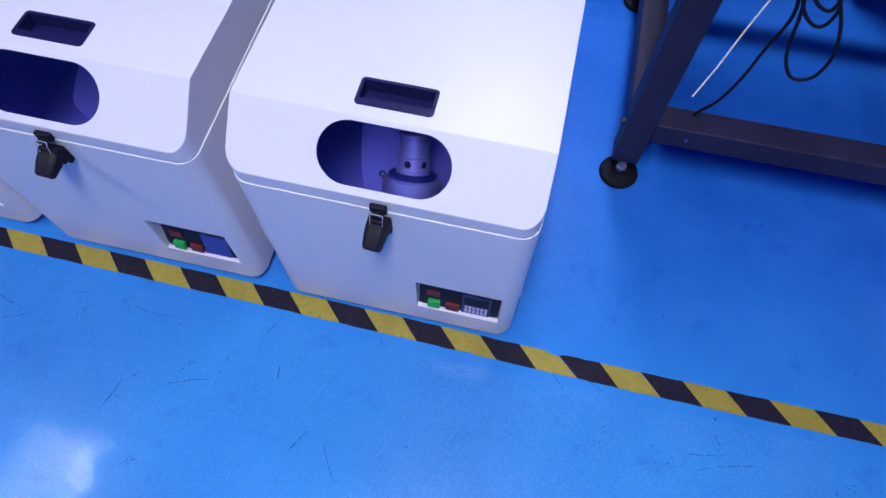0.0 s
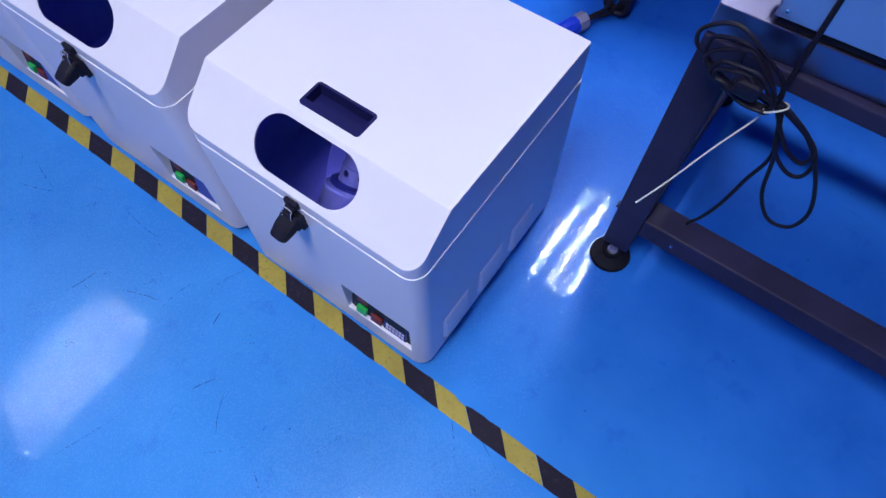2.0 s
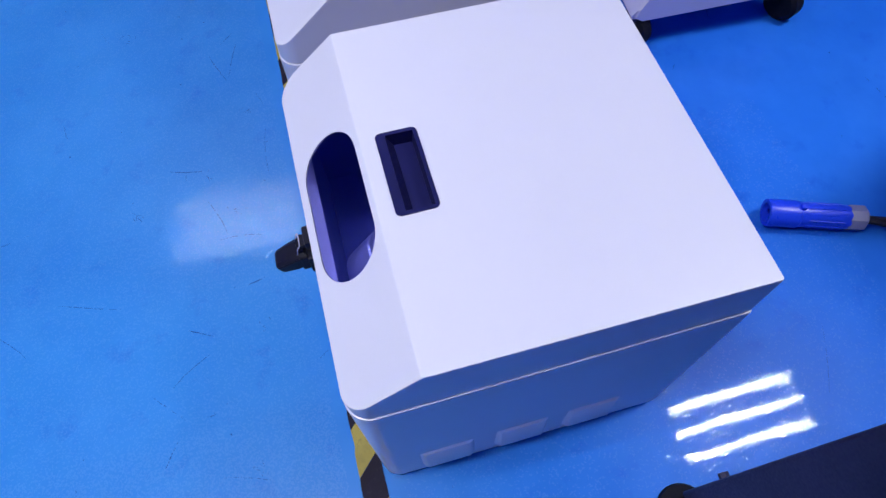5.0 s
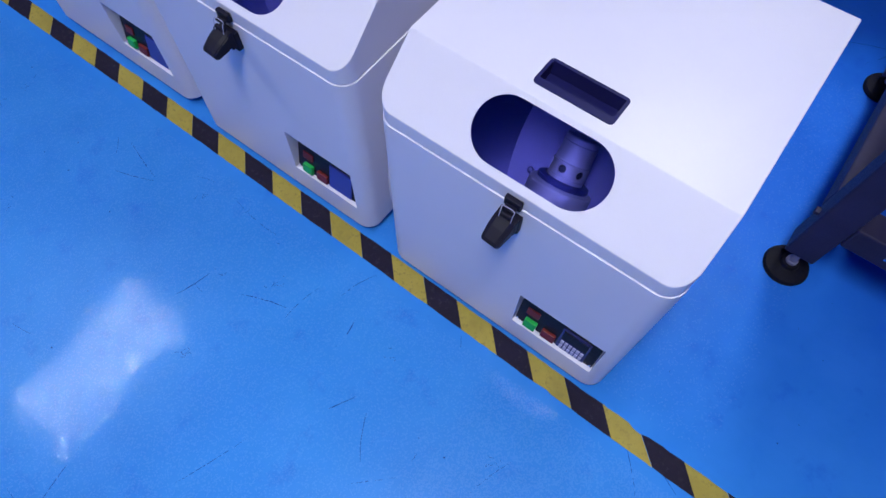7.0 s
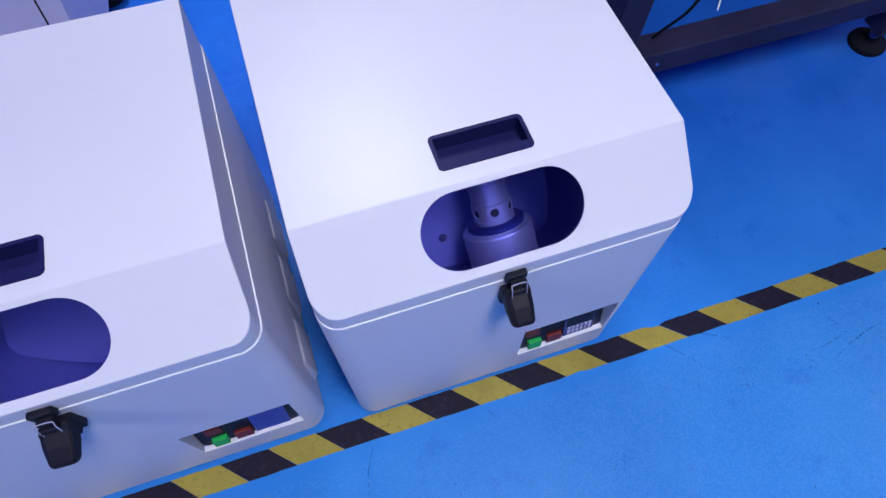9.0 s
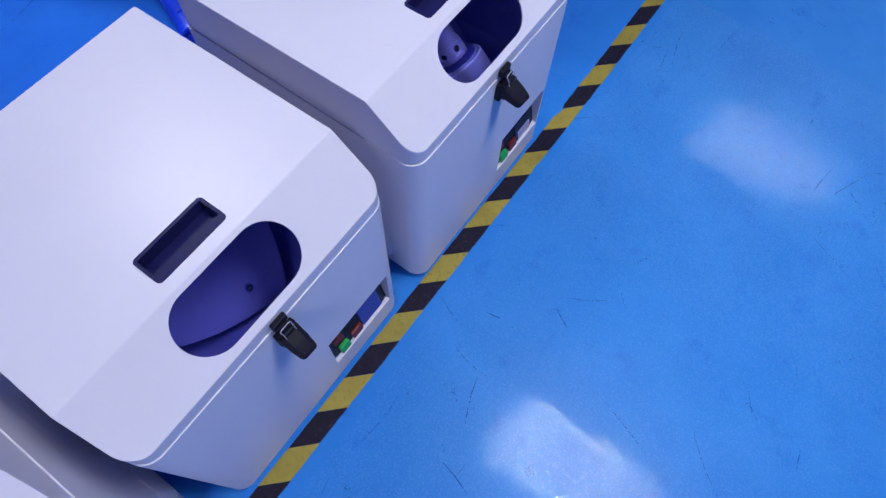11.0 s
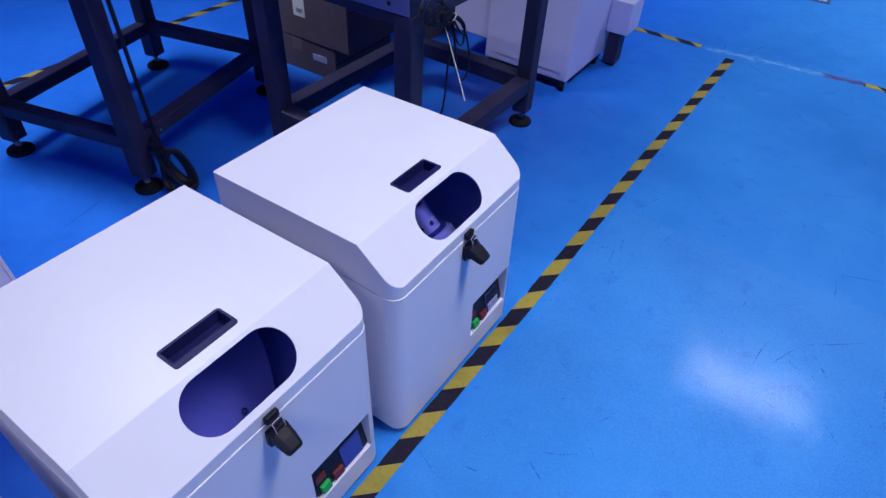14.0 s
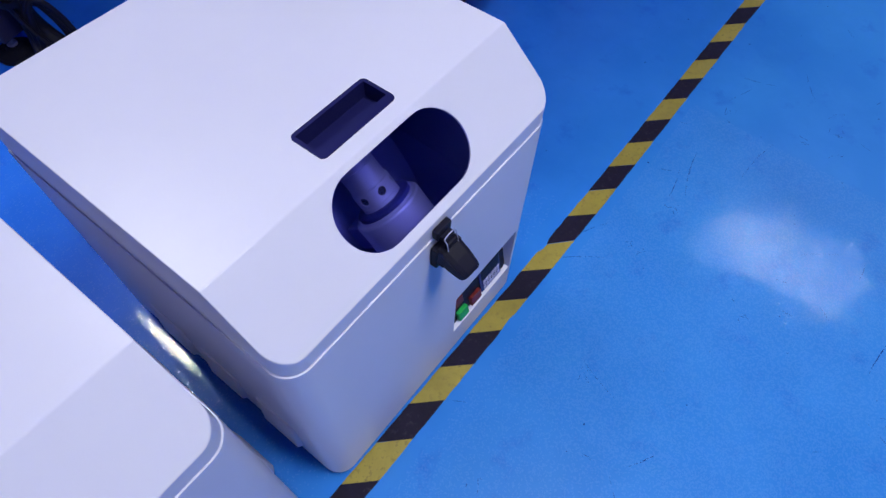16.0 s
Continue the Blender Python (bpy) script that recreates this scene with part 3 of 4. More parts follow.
# ---------------------------------------------------------------- tape
def tape_line(name, start, along, length, width, phase, label, centre=None, period=0.173, torn=(), stretch=None):
    """Striped floor tape in slanted pieces; start: its beginning on the floor, along: its direction in degrees."""
    tape = thing(name, label, "floor tape", pose(*start, 0, 0, 0, along))
    tape["kind"] = "structure"
    rnd = random.Random(int(length * 1000) + 7)
    half, k = period / 2, math.floor((-phase) / (period / 2)) - 1
    while phase + k * half < length:
        a, b = phase + k * half, phase + (k + 1) * half
        dark = k % 2 == 0
        k += 1
        if b + width < 0 or a > length:
            continue
        n = 7
        lo, hi = [], []
        for i in range(n):
            f = i / (n - 1)
            u, v = a + f * (b - a), a + width + f * (b - a)
            u, v = min(max(u, 0), length), min(max(v, 0), length + 0.006 * rnd.random())
            w = rnd.uniform(-0.0007, 0.0007)
            hi.append([u, width / 2 + w])
            lo.append([v, -width / 2 + rnd.uniform(-0.0007, 0.0007)])
        for t0, t1, deep, side in torn:
            for p in (hi if side > 0 else lo):
                if t0 <= p[0] <= t1:
                    p[1] -= side * deep * (0.6 + 0.4 * rnd.random())
        if hi[-1][0] - hi[0][0] < 1e-4 and lo[-1][0] - lo[0][0] < 1e-4:
            continue
        if stretch:
            for p in hi + lo:
                p[0] = min(stretch(p[0]), length)
        bm = bmesh.new()
        c = centre or (lambda s: 0.0)
        top = [[bm.verts.new((p[0], p[1] + c(p[0]), z)) for p in row] for row, z in ((hi, 0.0012), (lo, 0.0012))]
        bot = [[bm.verts.new((p[0], p[1] + c(p[0]), z)) for p in row] for row, z in ((hi, 0.0), (lo, 0.0))]
        for i in range(n - 1):
            bm.faces.new((top[0][i], top[1][i], top[1][i + 1], top[0][i + 1]))
            bm.faces.new((top[0][i], top[0][i + 1], bot[0][i + 1], bot[0][i]))
            bm.faces.new((top[1][i + 1], top[1][i], bot[1][i], bot[1][i + 1]))
        bmesh.ops.remove_doubles(bm, verts=bm.verts, dist=1e-5)
        part("black_stripe" if dark else "yellow_stripe", bm, TAPE_BLACK if dark else YELLOW, tape)
    return tape


def centre_line(s):
    xs = (-3.0, -0.6, 0.0, 0.5, 0.75, 1.12, 1.5, 1.9, 2.2, 2.7)
    ys = (-0.022, -0.024, -0.026, -0.031, -0.033, -0.031, -0.029, -0.033, -0.036, -0.039)
    return float(np.interp(s - 3.0, xs, ys))


def stripe_drift(s):
    return s + float(np.interp(s - 3.0, (0.9, 1.5, 1.86, 2.2, 2.56), (0.0, 0.018, 0.042, 0.046, 0.068)))


# ---------------------------------------------------------------- build: structure
build_room()
build_lamps()
tape_line("hazard_tape", (-3.0, 0.0), 0, 5.645, 0.044, 3.0 + 0.069 - 18 * 0.173, "worn yellow and black striped tape beside the ball mills",
          centre_line, torn=((3.572, 3.592, 0.005, 1), (3.38, 3.41, 0.002, -1), (4.84, 4.90, 0.003, 1), (4.47, 4.52, 0.0015, -1)), stretch=stripe_drift)
tape_line("hazard_tape", (2.70, 0.125), 92, 1.2, 0.044, 0.02, "short striped floor tape running beside the white cabinet")
tape_line("hazard_tape", (2.80, -0.64), -94, 2.2, 0.044, 0.05, "striped floor tape with a torn end beyond a gap")
tape_line("hazard_tape", (-2.0, 2.32), 0.6, 5.5, 0.044, 0.03, "striped floor tape behind the benches")



def build_residue():
    rnd = random.Random(5)
    stain, *_ = material("dried_purple_stain", (0.05, 0.04, 0.2), 0.7)
    glue, *_ = material("pale_glue_trace", (0.12, 0.33, 0.68), 0.6)

    def smear(x0, y0, x1, y1, wide, n, bm):
        for _ in range(n):
            f = rnd.random()
            x, y = x0 + (x1 - x0) * f + rnd.gauss(0, wide), y0 + (y1 - y0) * f
            l, w = rnd.uniform(0.006, 0.03), rnd.uniform(0.001, 0.004)
            bm.faces.new([bm.verts.new((x + a * w, y + b * l, 0.0005 + 0.00002 * rnd.random())) for a, b in ((-1, -0.4), (0, -1), (1, -0.5), (0.8, 0.5), (0, 1), (-0.9, 0.6))])
        return bm
    tagged(part("tape_residue", smear(2.70, 0.10, 2.775, -0.46, 0.012, 140, bmesh.new()), glue), "pale glue trace where floor tape was lifted", "floor marks", kind="stuff")
    tagged(part("floor_stain", smear(2.775, -0.46, 2.80, -0.64, 0.009, 120, bmesh.new()), stain), "dull purple stain beside the torn tape end", "floor marks", kind="stuff")


build_residue()
tagged(part("trim", box(8.96, 9.0, -0.80, -0.56, 0.0, CEILING), HOUSING), "tall white painted strip on the far wall", "wall trim", kind="structure")

# ---------------------------------------------------------------- build: ball mills
build_mill(pose(0.2305, 0, 0), True, (-0.0635, -0.046), False, 0)
build_mill(pose(-0.320, 0.008, 0), False, (0.0135, -0.066), True, 64)
build_mill(pose(-0.874, 0.020, 0), False, (0.02, -0.05), True, 64)

# ---------------------------------------------------------------- build: benches
bench = build_table(pose(0.6625, 0.492, 0), 0.768, 0.562, "black steel bench with a stainless top, beside the ball mill", 0.022)
top = build_tray(bench, 0.768, 0.562)
top.matrix_basis = pose(-0.03, -0.024, 0) @ pose(0, 0, 0, 0, 0, 2.4) @ pose(0.03, 0.03, 0)
bench2 = build_table(pose(0.229, 1.278, 0, 0, 0, 15), 0.75, 0.562, "black steel bench with levelling feet and cable at its leg", rail=0.024)
build_tray(bench2, 0.75, 0.562)


def build_instrument():
    inst = thing("instrument_case", "satin metal instrument case standing on the stainless bench top", "instrument", pose(0.698, 0.470, 0.7315, 0, 0, 2.7))
    m = worn("satin_case_metal", (0.5, 0.52, 0.68), 0.34, 0.85, grain=300.0, bump=0.01, spread=0.04, rspread=0.03)
    part("base", box(0.006, 0.654, 0.005, 0.345, 0.0, 0.0125, 0.002), BLACK, inst, "black rubber base")
    part("cover", box(0.0, 0.66, 0.0, 0.35, 0.013, 0.155, 0.002), m, inst)
    part("top_plate", box(0.004, 0.656, 0.004, 0.346, 0.1552, 0.159, 0.001), m, inst)
    for x in (0.012, 0.33, 0.648):
        for z in (0.026, 0.145):
            part("screw", lathe([(0, 0.0), (0.0035, 0.0), (0.0028, 0.0018), (0, 0.002)], 12, m=pose(x, 0, z, 90)), CHROME, inst)
    for y in (0.012, 0.33):
        part("screw", lathe([(0, 0.0), (0.0035, 0.0), (0.0028, 0.0018), (0, 0.002)], 12, m=pose(0, y, 0.026, 0, -90)), CHROME, inst)
    part("connector", box(-0.012, 0.0, 0.10, 0.125, 0.11, 0.135, 0.002), BLACK, inst, "small black side connector")
    part("outlet", box(-0.008, 0.0, 0.03, 0.05, 0.018, 0.034, 0.0015), BLACK, inst, "small black cable outlet")
    return inst


def build_terminal():
    t = thing("terminal_block", "small blue circuit terminal block on the bench top", "terminal block", pose(0.667, 0.549, 0.7315, 0, 0, 10))
    part("board", box(-0.019, 0.019, -0.019, 0.019, 0.0, 0.004, 0.0006), TERMINAL, t)
    part("chip", box(-0.006, 0.017, -0.014, 0.014, 0.0041, 0.012, 0.0008), PANEL_BLACK, t)
    for y in (-0.012, 0.0, 0.012):
        part("socket", box(-0.0175, -0.0075, y - 0.0048, y + 0.0048, 0.0041, 0.013, 0.0008), TERMINAL, t, "blue screw terminal")
        part("screw", lathe([(0, 0.013), (0.0025, 0.013), (0.002, 0.0142), (0, 0.0144)], 10, m=pose(-0.0125, y, 0)), CHROME, t)
    for i in range(8):
        for x in (0.0005, 0.0105):
            part("pin", box(x - 0.003, x + 0.003, -0.0122 + i * 0.0032, -0.0108 + i * 0.0032, 0.012, 0.0132), SILVER_PRINT, t, "thin silver pin")
    for y in (-0.009, 0.009):
        part("wire", sweep([(0.016, y, 0.006), (0.024, y + 0.004, 0.012), (0.031, y + 0.01, 0.006)], 0.0007, 6), SILVER_PRINT, t, "thin pale wire")
    return t


def build_cable_bundle():
    b = thing("cable_bundle", "coiled black power cable tied with white nylon at bench leg", "cable")
    rnd = random.Random(4)
    y = 0.448
    ring = ((0.635, 0.692), (0.634, 0.715), (0.653, 0.732), (0.684, 0.738), (0.716, 0.722), (0.750, 0.684), (0.759, 0.653), (0.737, 0.647), (0.709, 0.650), (0.683, 0.658), (0.649, 0.676))
    for k in range(5):
        part("coil", sweep([(0.70 + (x - 0.70) * (1 - 0.09 * k) + rnd.uniform(-0.004, 0.004) + 0.005 * k, y - 0.012 - 0.006 * k + rnd.uniform(-0.003, 0.003), 0.685 + (z - 0.685) * (1 - 0.13 * k) + rnd.uniform(-0.004, 0.004) - 0.004 * k) for x, z in ring], 0.0031, 8, True), CABLE, b)
    big = ((0.762, 0.651), (0.785, 0.617), (0.802, 0.567), (0.822, 0.485), (0.855, 0.432), (0.888, 0.437), (0.893, 0.490), (0.869, 0.556), (0.833, 0.613), (0.799, 0.642), (0.765, 0.657))
    inner = ((0.762, 0.656), (0.778, 0.634), (0.796, 0.587), (0.826, 0.556), (0.846, 0.556), (0.849, 0.586), (0.833, 0.619), (0.805, 0.642), (0.766, 0.662))
    small = ((0.766, 0.660), (0.782, 0.634), (0.810, 0.601), (0.834, 0.591), (0.836, 0.614), (0.809, 0.642), (0.769, 0.665))
    for k, loop in enumerate((big, inner, small)):
        part("loop", sweep([(x, y - 0.012 - 0.006 * k - 0.004 * math.sin(i), z) for i, (x, z) in enumerate(loop)], 0.0032, 8), CABLE, b)
    part("tail", sweep([(0.773, y, 0.636), (0.799, y, 0.554), (0.792, y, 0.478), (0.785, y, 0.397), (0.774, y + 0.01, 0.32), (0.765, y + 0.055, 0.22), (0.77, y + 0.11, 0.09), (0.80, y + 0.16, 0.005)], 0.0032, 8), CABLE, b)
    part("plug", box(0.703, 0.737, y - 0.046, y - 0.022, 0.666, 0.692, 0.006, m=None), CABLE, b, "moulded black cable plug")
    part("tie", sweep([(0.752, y - 0.034, 0.653), (0.766, y - 0.038, 0.668), (0.776, y - 0.02, 0.664), (0.770, y, 0.650), (0.754, y - 0.008, 0.646)], 0.0014, 6, True), TIE, b, "white nylon tie")
    part("tie_end", sweep([(0.757, 0.447, 0.640), (0.751, 0.43, 0.622), (0.722, 0.385, 0.575), (0.696, 0.342, 0.525), (0.672, 0.306, 0.487)], 0.0014, 6), TIE, b, "long free end of the white tie")
    return b


def build_lead():
    lead = thing("lead", "black lead hanging down the front of the instrument case", "cable")
    part("sheath", sweep([(0.772, 0.53, 0.895), (0.758, 0.482, 0.898), (0.754, 0.466, 0.888), (0.752, 0.464, 0.83), (0.754, 0.463, 0.77), (0.756, 0.459, 0.735), (0.757, 0.452, 0.70), (0.760, 0.445, 0.655)], 0.0036, 8), CABLE, lead)
    return lead


def build_plug():
    p = thing("power_plug", "blue round industrial power plug lying on the floor", "plug", pose(0.182, 0.874, 0.031, 0, 0, 69))
    m = pose(0, 0, 0, 0, 90)
    part("shell", lathe([(0.020, 0.004), (0.020, 0.0), (0.0275, 0.0), (0.0285, 0.003), (0.0285, 0.06), (0.026, 0.063), (0.026, 0.07), (0.0255, 0.15), (0.024, 0.162), (0, 0.162), (0, 0.02), (0.020, 0.02), (0.020, 0.004)], 32, m=m), BLUE_PLASTIC, p, smooth=30)
    part("catch", box(0.058, 0.068, -0.006, 0.006, 0.024, 0.034, 0.001), BLUE_PLASTIC, p)
    for i in range(12):
        part("rib", box(0.078, 0.148, -0.001, 0.001, 0.0245, 0.0272, 0.0005, 1, m=pose(0, 0, 0, 30 * i)), BLUE_PLASTIC, p)
    part("gland", lathe([(0, 0.158), (0.025, 0.158), (0.027, 0.164), (0.0265, 0.19), (0.017, 0.197), (0.008, 0.198), (0, 0.198)], 8, m=m), GREY_PLASTIC, p, "grey cable gland")
    for a in (0, 120, 240):
        part("pin", lathe([(0, 0.006), (0.003, 0.006), (0.003, 0.02), (0, 0.02)], 10, m=pose(0, 0, 0, a) @ pose(0, 0, 0.011) @ m), CHROME, p)
    return p


def build_plug_cable():
    c = thing("plug_cable", "thick black cable bundle running from the plug up the bench leg", "cable")
    part("core", sweep([(0.2475, 1.046, 0.031), (0.262, 1.085, 0.03), (0.278, 1.13, 0.03), (0.272, 1.17, 0.06), (0.255, 1.2, 0.12), (0.25, 1.208, 0.2)], 0.006, 8), CABLE, c)
    part("core", sweep([(0.2515, 1.04, 0.031), (0.27, 1.08, 0.03), (0.292, 1.12, 0.025), (0.298, 1.17, 0.03), (0.28, 1.205, 0.07), (0.262, 1.212, 0.15), (0.256, 1.21, 0.22)], 0.0055, 8), CABLE, c)
    arch = ((0.262, 1.206, 0.05), (0.268, 1.205, 0.11), (0.283, 1.198, 0.15), (0.302, 1.185, 0.145), (0.318, 1.172, 0.105), (0.326, 1.16, 0.055), (0.318, 1.15, 0.02), (0.29, 1.147, 0.016), (0.262, 1.16, 0.016), (0.252, 1.185, 0.022))
    for k, (dx, dy, dz) in enumerate(((0, 0, 0), (0.006, -0.009, 0.004), (-0.005, 0.008, 0.006), (0.002, 0.004, -0.006))):
        part("coil", sweep([(x + dx, y + dy, max(0.0075, z + dz)) for x, y, z in arch], 0.0072, 10, True), CABLE, c)
    part("riser", sweep([(0.27, 1.20, 0.09), (0.298, 1.262, 0.2), (0.283, 1.245, 0.32), (0.262, 1.212, 0.5), (0.243, 1.185, 0.66), (0.238, 1.178, 0.72), (0.24, 1.20, 0.742), (0.25, 1.28, 0.738)], 0.0065, 8), CABLE, c)
    part("wrapping", sweep([(0.321, 1.150, 0.021), (0.312, 1.175, 0.024), (0.300, 1.200, 0.04), (0.288, 1.222, 0.075), (0.276, 1.222, 0.13), (0.264, 1.214, 0.2)], 0.019, 12), CABLE, c, "thick black cloth wrapping")
    part("strap", lathe([(0.019, -0.008), (0.021, -0.008), (0.021, 0.008), (0.019, 0.008)], 20, m=pose(0.256, 1.205, 0.17, 10)), CABLE, c)
    return c


def build_cabinet():
    """White wheeled cabinet beyond the bench."""
    c = thing("white_cabinet", "white sheet-metal cabinet on casters with a projecting chute", "cabinet", pose(1.773, 0.462, 0, 0, 0, 0.5))
    part("body", box(0.0, 0.425, 0.0, 0.42, 0.05, 0.95, 0.006), WHITE_PANEL, c)
    part("plinth", box(0.012, 0.413, 0.012, 0.408, 0.03, 0.0495), BLACK_STEEL, c)
    part("side_door", box(-0.0035, -0.0005, 0.03, 0.39, 0.085, 0.88, 0.001), WHITE_PANEL, c)
    part("rear_unit", box(0.03, 0.40, 0.4205, 0.62, 0.12, 0.95, 0.006), WHITE_PANEL, c)
    part("lock", lathe([(0, 0), (0.011, 0), (0.01, 0.006), (0, 0.007)], 16, m=pose(0.21, -0.0005, 0.37, 90)), BLACK, c)
    chute = part("chute", box(0.375, 0.525, -0.105, -0.001, 0.165, 0.315, 0.006), WHITE_PANEL, c, "white projecting chute box")
    part("bracket", box(0.385, 0.465, -0.075, -0.012, 0.012, 0.1645, 0.006), BLACK_STEEL, chute, "dark bracket under the chute")
    for i, (x, w) in enumerate(((0.0, 0.02), (0.026, 0.012), (0.044, 0.05))):
        part("print_mark", box(-0.0045, -0.0036, 0.24 - x - w, 0.24 - x, 0.17, 0.182), GREY_PRINT, c)
    for x in (0.04, 0.39):
        for y in (0.04, 0.38):
            caster = part("caster", lathe([(0, -0.011), (0.02, -0.011), (0.025, -0.007), (0.025, 0.007), (0.02, 0.011), (0, 0.011)], 20, m=pose(x - 0.02, y - 0.02, 0.025, 90)), RUBBER, c)
            part("fork", box(x - 0.035, x - 0.005, y - 0.036, y - 0.033, 0.012, 0.05, 0.001), CHROME, caster)
    return c


def build_trolley():
    """White machine on black casters behind the row."""
    c = thing("white_trolley", "white metal machine trolley on black casters behind the mills", "trolley", pose(-0.346, 0.805, 0, 0, 0, -4))
    bm = prism([(-0.02, 0.096), (0.012, 0.091), (0.42, 0.091), (0.42, 0.90), (0.24, 0.90), (0.03, 0.165), (0.0, 0.125)], -0.66, 0.0, m=Matrix(((0, 0, 1, 0), (1, 0, 0, 0), (0, 1, 0, 0), (0, 0, 0, 1))))
    bmesh.ops.bevel(bm, geom=bm.edges[:], offset=0.008, segments=2, affect="EDGES")
    part("body", bm, WHITE_PANEL, c)
    s = pose(0, 0.03, 0.165, math.degrees(math.atan2(0.735, 0.21)))
    part("door_seam", box(-0.046, -0.0425, 0.012, 0.74, -0.0005, 0.0008, m=s), BLACK, c, "dark seam beside the front cover")
    part("knob", lathe([(0, 0), (0.012, 0), (0.01, 0.008), (0, 0.009)], 16, m=pose(-0.36, 0.012, 0.146, 50)), BLACK, c)
    for x in (-0.60, -0.03):
        for y in (0.012, 0.40):
            caster = part("caster", lathe([(0, -0.02), (0.036, -0.02), (0.046, -0.013), (0.046, 0.013), (0.036, 0.02), (0, 0.02)], 24, m=pose(x, y, 0.046, 90, 0, 25)), RUBBER, c)
            part("fork", box(x - 0.02, x + 0.02, y - 0.02, y + 0.02, 0.075, 0.09, 0.003), BLACK_STEEL, caster)
    return c


def build_carton(at, w, d, h, label, marks):
    c = thing("carton", label, "carton", at, "cartons behind the bench")
    part("box", box(0, w, 0, d, 0, h, 0.004), CARTON, c)
    part("tape", box(-0.0006, w + 0.0006, d / 2 - 0.03, d / 2 + 0.03, h - 0.06, h + 0.0006), CARTON_TAPE, c)
    part("flap_gap", box(0.006, w - 0.006, -0.0005, 0.003, h * 0.52, h * 0.52 + 0.004), BLACK, c)
    for x0, x1, z0, z1, mat in marks:
        part("label", box(-0.0016, 0.0, x0, x1, z0, z1), mat, c)
    return c


build_instrument()
build_terminal()
build_cable_bundle()
build_lead()
build_plug()
build_plug_cable()
build_cabinet()
build_trolley()
build_carton(pose(1.205, 1.30, 0, 0, 0, 2), 0.4, 0.44, 0.15, "low brown carton on the floor, its flap a little torn", ((0.05, 0.13, 0.07, 0.1, GREY_PRINT),))
build_carton(pose(1.20, 1.215, 0.151, 0, 0, 1), 0.42, 0.5, 0.33, "brown carton with a white label stacked on another", ((0.235, 0.3, 0.1, 0.18, PAPER), (0.245, 0.285, 0.115, 0.135, GREY_PRINT)))
build_carton(pose(1.80, 1.25, 0, 0, 0, -6), 0.4, 0.45, 0.40, "tall brown carton standing behind the bench", ((0.1, 0.2, 0.2, 0.24, GREY_PRINT),))


def build_floor_sign():
    s = thing("floor_sign", "dark rectangular floor sticker with white arrow and marks", "floor sticker", pose(3.93, -0.02, 0, 0, 0, 93))
    part("film", box(-0.28, 0.16, -0.05, 0.10, 0.0, 0.001), SIGN_DARK, s)
    part("arrow", prism([(0.03, -0.005), (-0.10, -0.005), (-0.10, -0.03), (-0.17, 0.02), (-0.10, 0.07), (-0.10, 0.045), (0.03, 0.045)], 0.0011, 0.0016), SILVER_PRINT, s)
    for k, (x, w) in enumerate(((-0.26, 0.02), (-0.232, 0.02), (-0.26, 0.02), (-0.232, 0.02))):
        part("mark", box(x, x + w, -0.03 + 0.055 * (k // 2), 0.015 + 0.055 * (k // 2), 0.0011, 0.0016), SILVER_PRINT, s)
    return s


build_floor_sign()


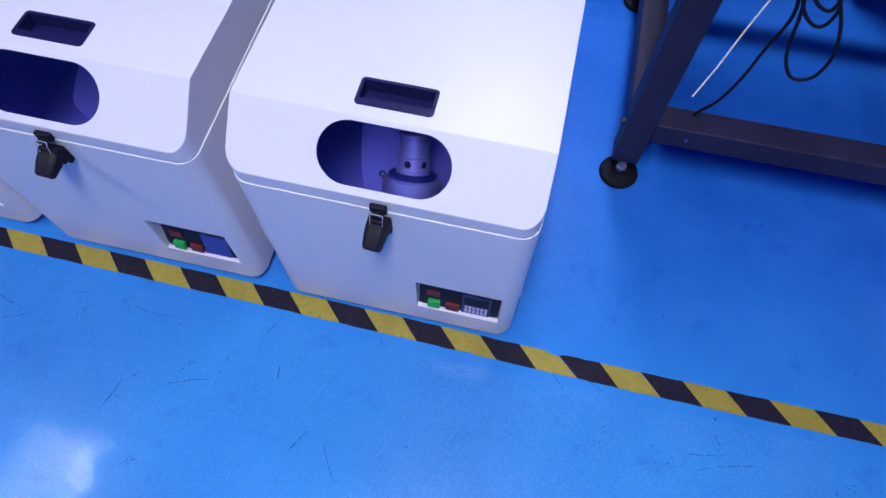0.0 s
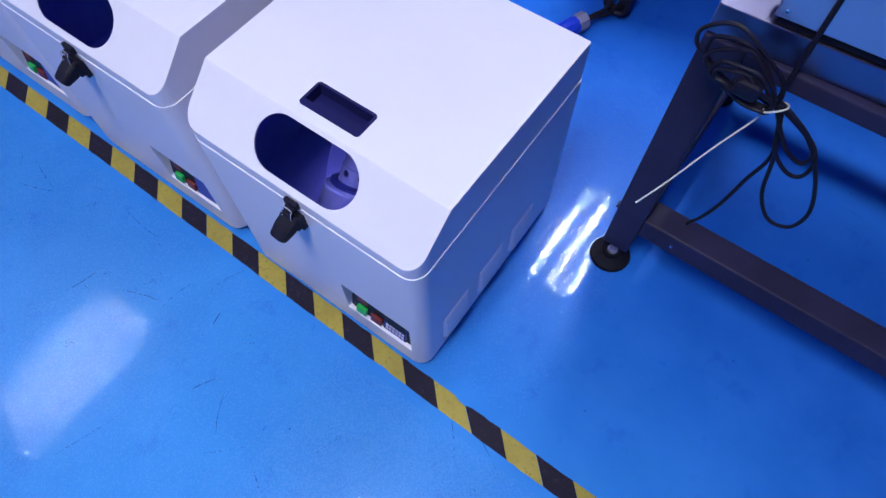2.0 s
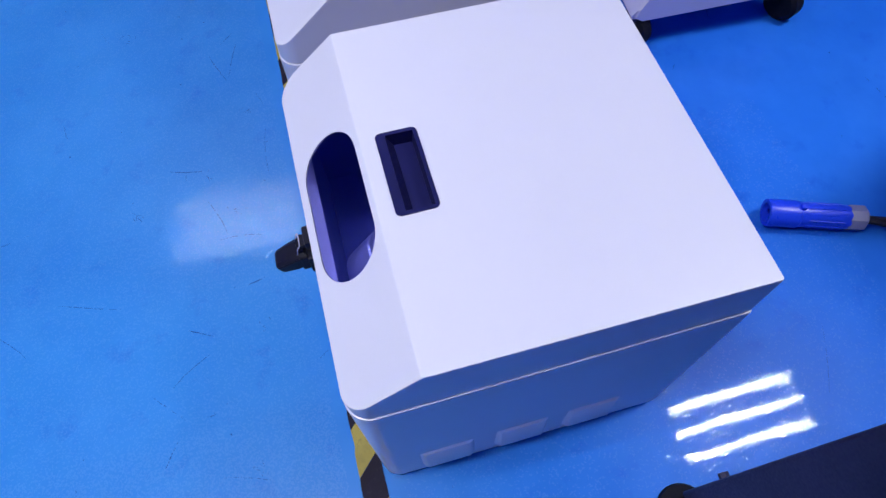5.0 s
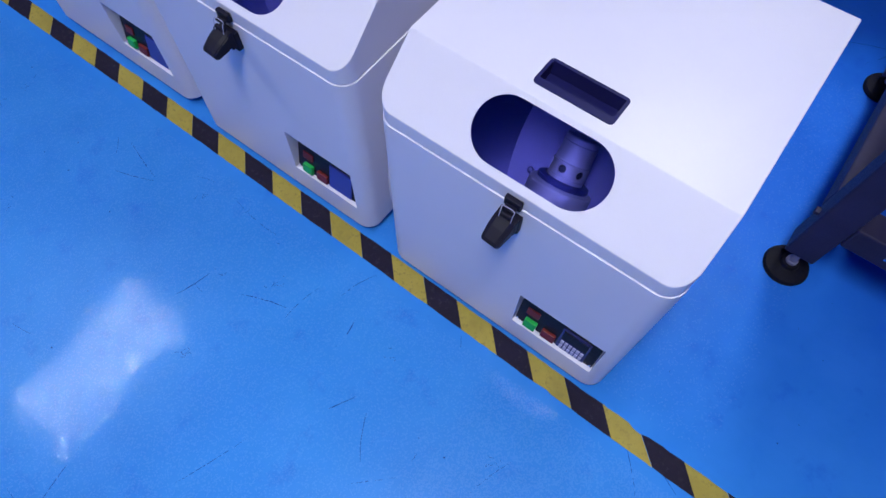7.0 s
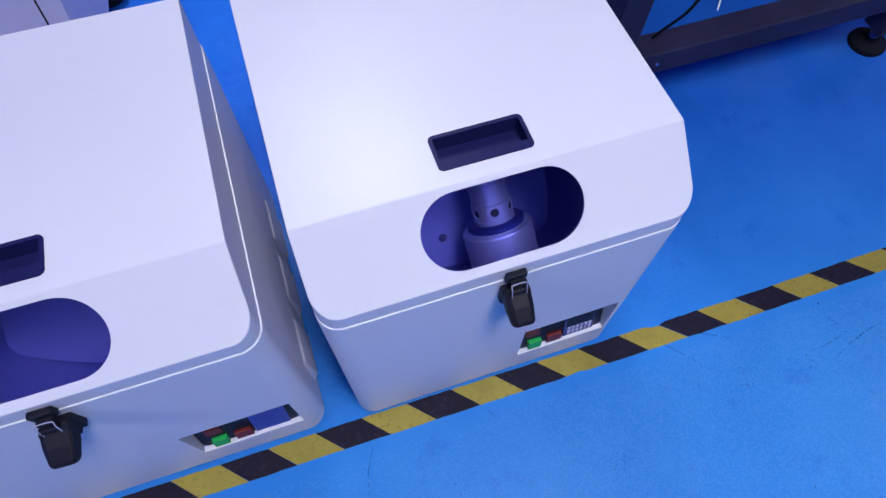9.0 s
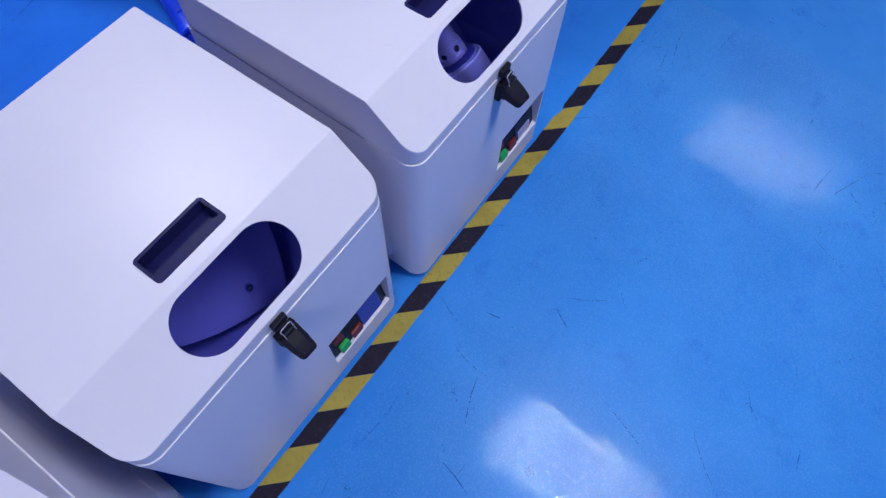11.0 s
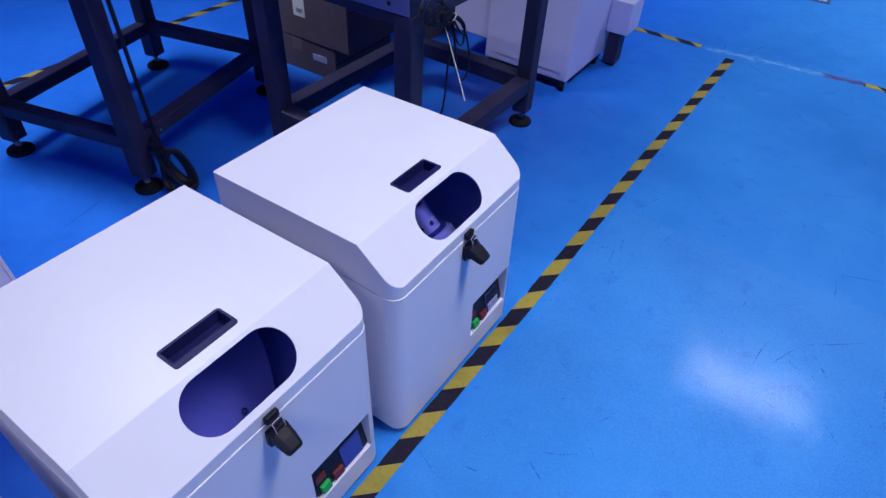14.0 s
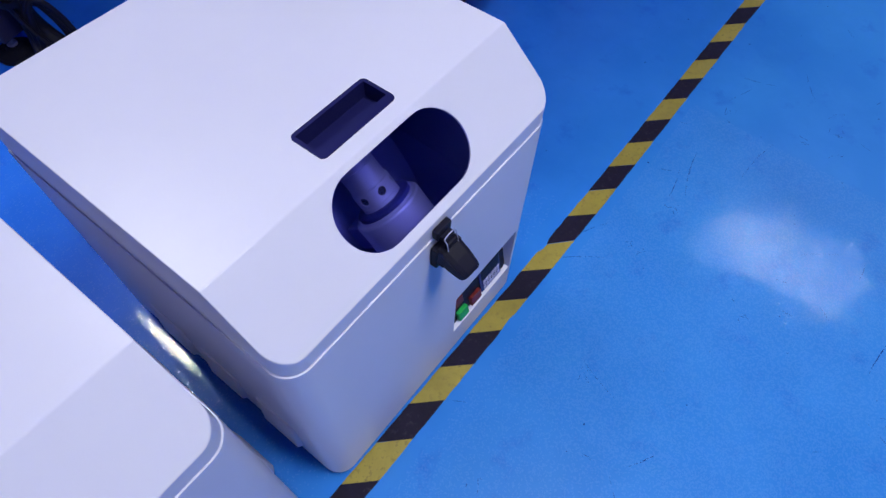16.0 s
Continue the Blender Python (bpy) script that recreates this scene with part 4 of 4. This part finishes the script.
def build_scuffs():
    """Thin dark scratches and specks on the floor paint."""
    rnd = random.Random(21)
    bm = bmesh.new()

    def stroke(x, y, a, length, wide, bend):
        n = max(3, int(length / 0.012))
        rows = []
        for i in range(n + 1):
            f = i / n
            u, v = (f - 0.5) * length, bend * length * (f - 0.5) ** 2 + rnd.uniform(-1, 1) * 0.0006
            w = wide * (0.25 + 0.75 * math.sin(math.pi * f)) * rnd.uniform(0.5, 1)
            c, s2 = math.cos(a), math.sin(a)
            rows.append([bm.verts.new((x + u * c - (v + k * w) * s2, y + u * s2 + (v + k * w) * c, 0.0004)) for k in (-1, 1)])
        for p, q in zip(rows, rows[1:]):
            if rnd.random() < 0.86:
                bm.faces.new((p[0], q[0], q[1], p[1]))

    for x, y, a, length in ((0.78, -0.74, 52, 0.12), (0.82, -0.80, 35, 0.1), (0.80, -0.95, 4, 0.18), (0.95, -0.16, 15, 0.13), (0.90, -0.15, 10, 0.09), (0.02, -0.18, 100, 0.06), (-0.16, -0.24, 20, 0.10),
                            (0.10, -0.31, 62, 0.07), (-0.30, -0.30, 75, 0.08), (0.33, -0.38, 150, 0.06), (-0.62, -0.16, -15, 0.12), (-0.60, -0.2, 20, 0.1), (1.29, -0.83, -68, 0.14), (1.18, -0.773, 5, 0.11), (0.815, -0.70, -25, 0.14), (0.94, -0.805, -51, 0.2), (0.787, -0.641, -8, 0.115), (2.61, -0.178, 47, 0.16), (0.24, 0.62, 5, 0.1), (0.0, 1.32, 12, 0.2), (2.86, -0.12, -20, 0.22), (2.75, 0.0, 40, 0.14), (1.7, 0.28, 60, 0.1)):
        stroke(x, y, radians(a), length, 0.0011, rnd.uniform(-0.15, 0.15))
    for _ in range(150):
        x, y = rnd.uniform(-1.6, 2.4), rnd.uniform(-1.3, -0.06) if rnd.random() < 0.75 else rnd.uniform(0.5, 2.2)
        stroke(x, y, rnd.uniform(0, 3.14), rnd.choice((0.015, 0.03, 0.05, 0.09, 0.14)), rnd.uniform(0.0004, 0.001), rnd.uniform(-0.25, 0.25))
    for _ in range(46):
        x, y = rnd.uniform(-1.2, 1.6), rnd.uniform(-1.1, -0.08)
        for _ in range(rnd.randint(3, 7)):
            stroke(x + rnd.gauss(0, 0.009), y + rnd.gauss(0, 0.009), rnd.uniform(0, 3.14), rnd.uniform(0.006, 0.02), 0.0007, rnd.uniform(-1, 1))
    for _ in range(260):
        x, y = rnd.uniform(-1.6, 2.4), rnd.uniform(-1.2, 1.5)
        if -0.06 < y < 0.52 and x < 0.5:
            continue
        r = rnd.uniform(0.0008, 0.0024)
        vs = [bm.verts.new((x + r * rnd.uniform(0.6, 1.1) * math.cos(k * 1.047), y + r * rnd.uniform(0.6, 1.1) * math.sin(k * 1.047), 0.0004)) for k in range(6)]
        bm.faces.new(vs)
    m, nodes, links, b = material("scuff_dirt", (0.006, 0.035, 0.2), 0.6, spec=0.05)
    tagged(part("floor_scuffs", bm, m), "thin dark scratches and specks on the blue floor", "floor marks", kind="stuff")


build_scuffs()


def build_flakes(name, x0, x1, y0, y1, count, tilt, size, seed):
    """Small slightly tilted flakes of gloss left on the floor paint."""
    g = np.random.default_rng(seed)
    mid = np.stack([g.uniform(x0, x1, count), g.uniform(y0, y1, count)], 1)
    a = g.uniform(0, 3.14, count)
    length, wide = size * g.uniform(0.0012, 0.0042, count), size * g.uniform(0.0007, 0.002, count)
    u, v = np.stack([np.cos(a), np.sin(a)], 1), np.stack([-np.sin(a), np.cos(a)], 1)
    slope = g.normal(0, math.radians(tilt), (count, 2))
    corners = np.empty((count, 5, 3))
    for k, (i, j) in enumerate(((-1, -0.4), (0.3, -1), (1, 0.1), (0.4, 1), (-0.7, 0.7))):
        off = u * (i * length)[:, None] + v * (j * wide)[:, None]
        corners[:, k, :2] = mid + off
        corners[:, k, 2] = 0.00055 + (off * slope).sum(1)
    me = bpy.data.meshes.new(name)
    me.from_pydata(corners.reshape(-1, 3).tolist(), [], np.arange(5 * count).reshape(count, 5).tolist())
    tagged(part(name, me, FLAKE), "small glossy flakes left in the scoured blue floor coat", "floor marks", kind="stuff")


build_flakes("floor_flakes", -1.25, 0.3, -1.0, -0.075, 60000, 0.65, 0.8, 8)
build_flakes("floor_flakes", 0.3, 1.15, -1.0, -0.075, 52000, 0.85, 0.9, 10)
build_flakes("floor_flakes", -0.12, 0.70, 0.02, 1.02, 14000, 0.7, 0.8, 9)
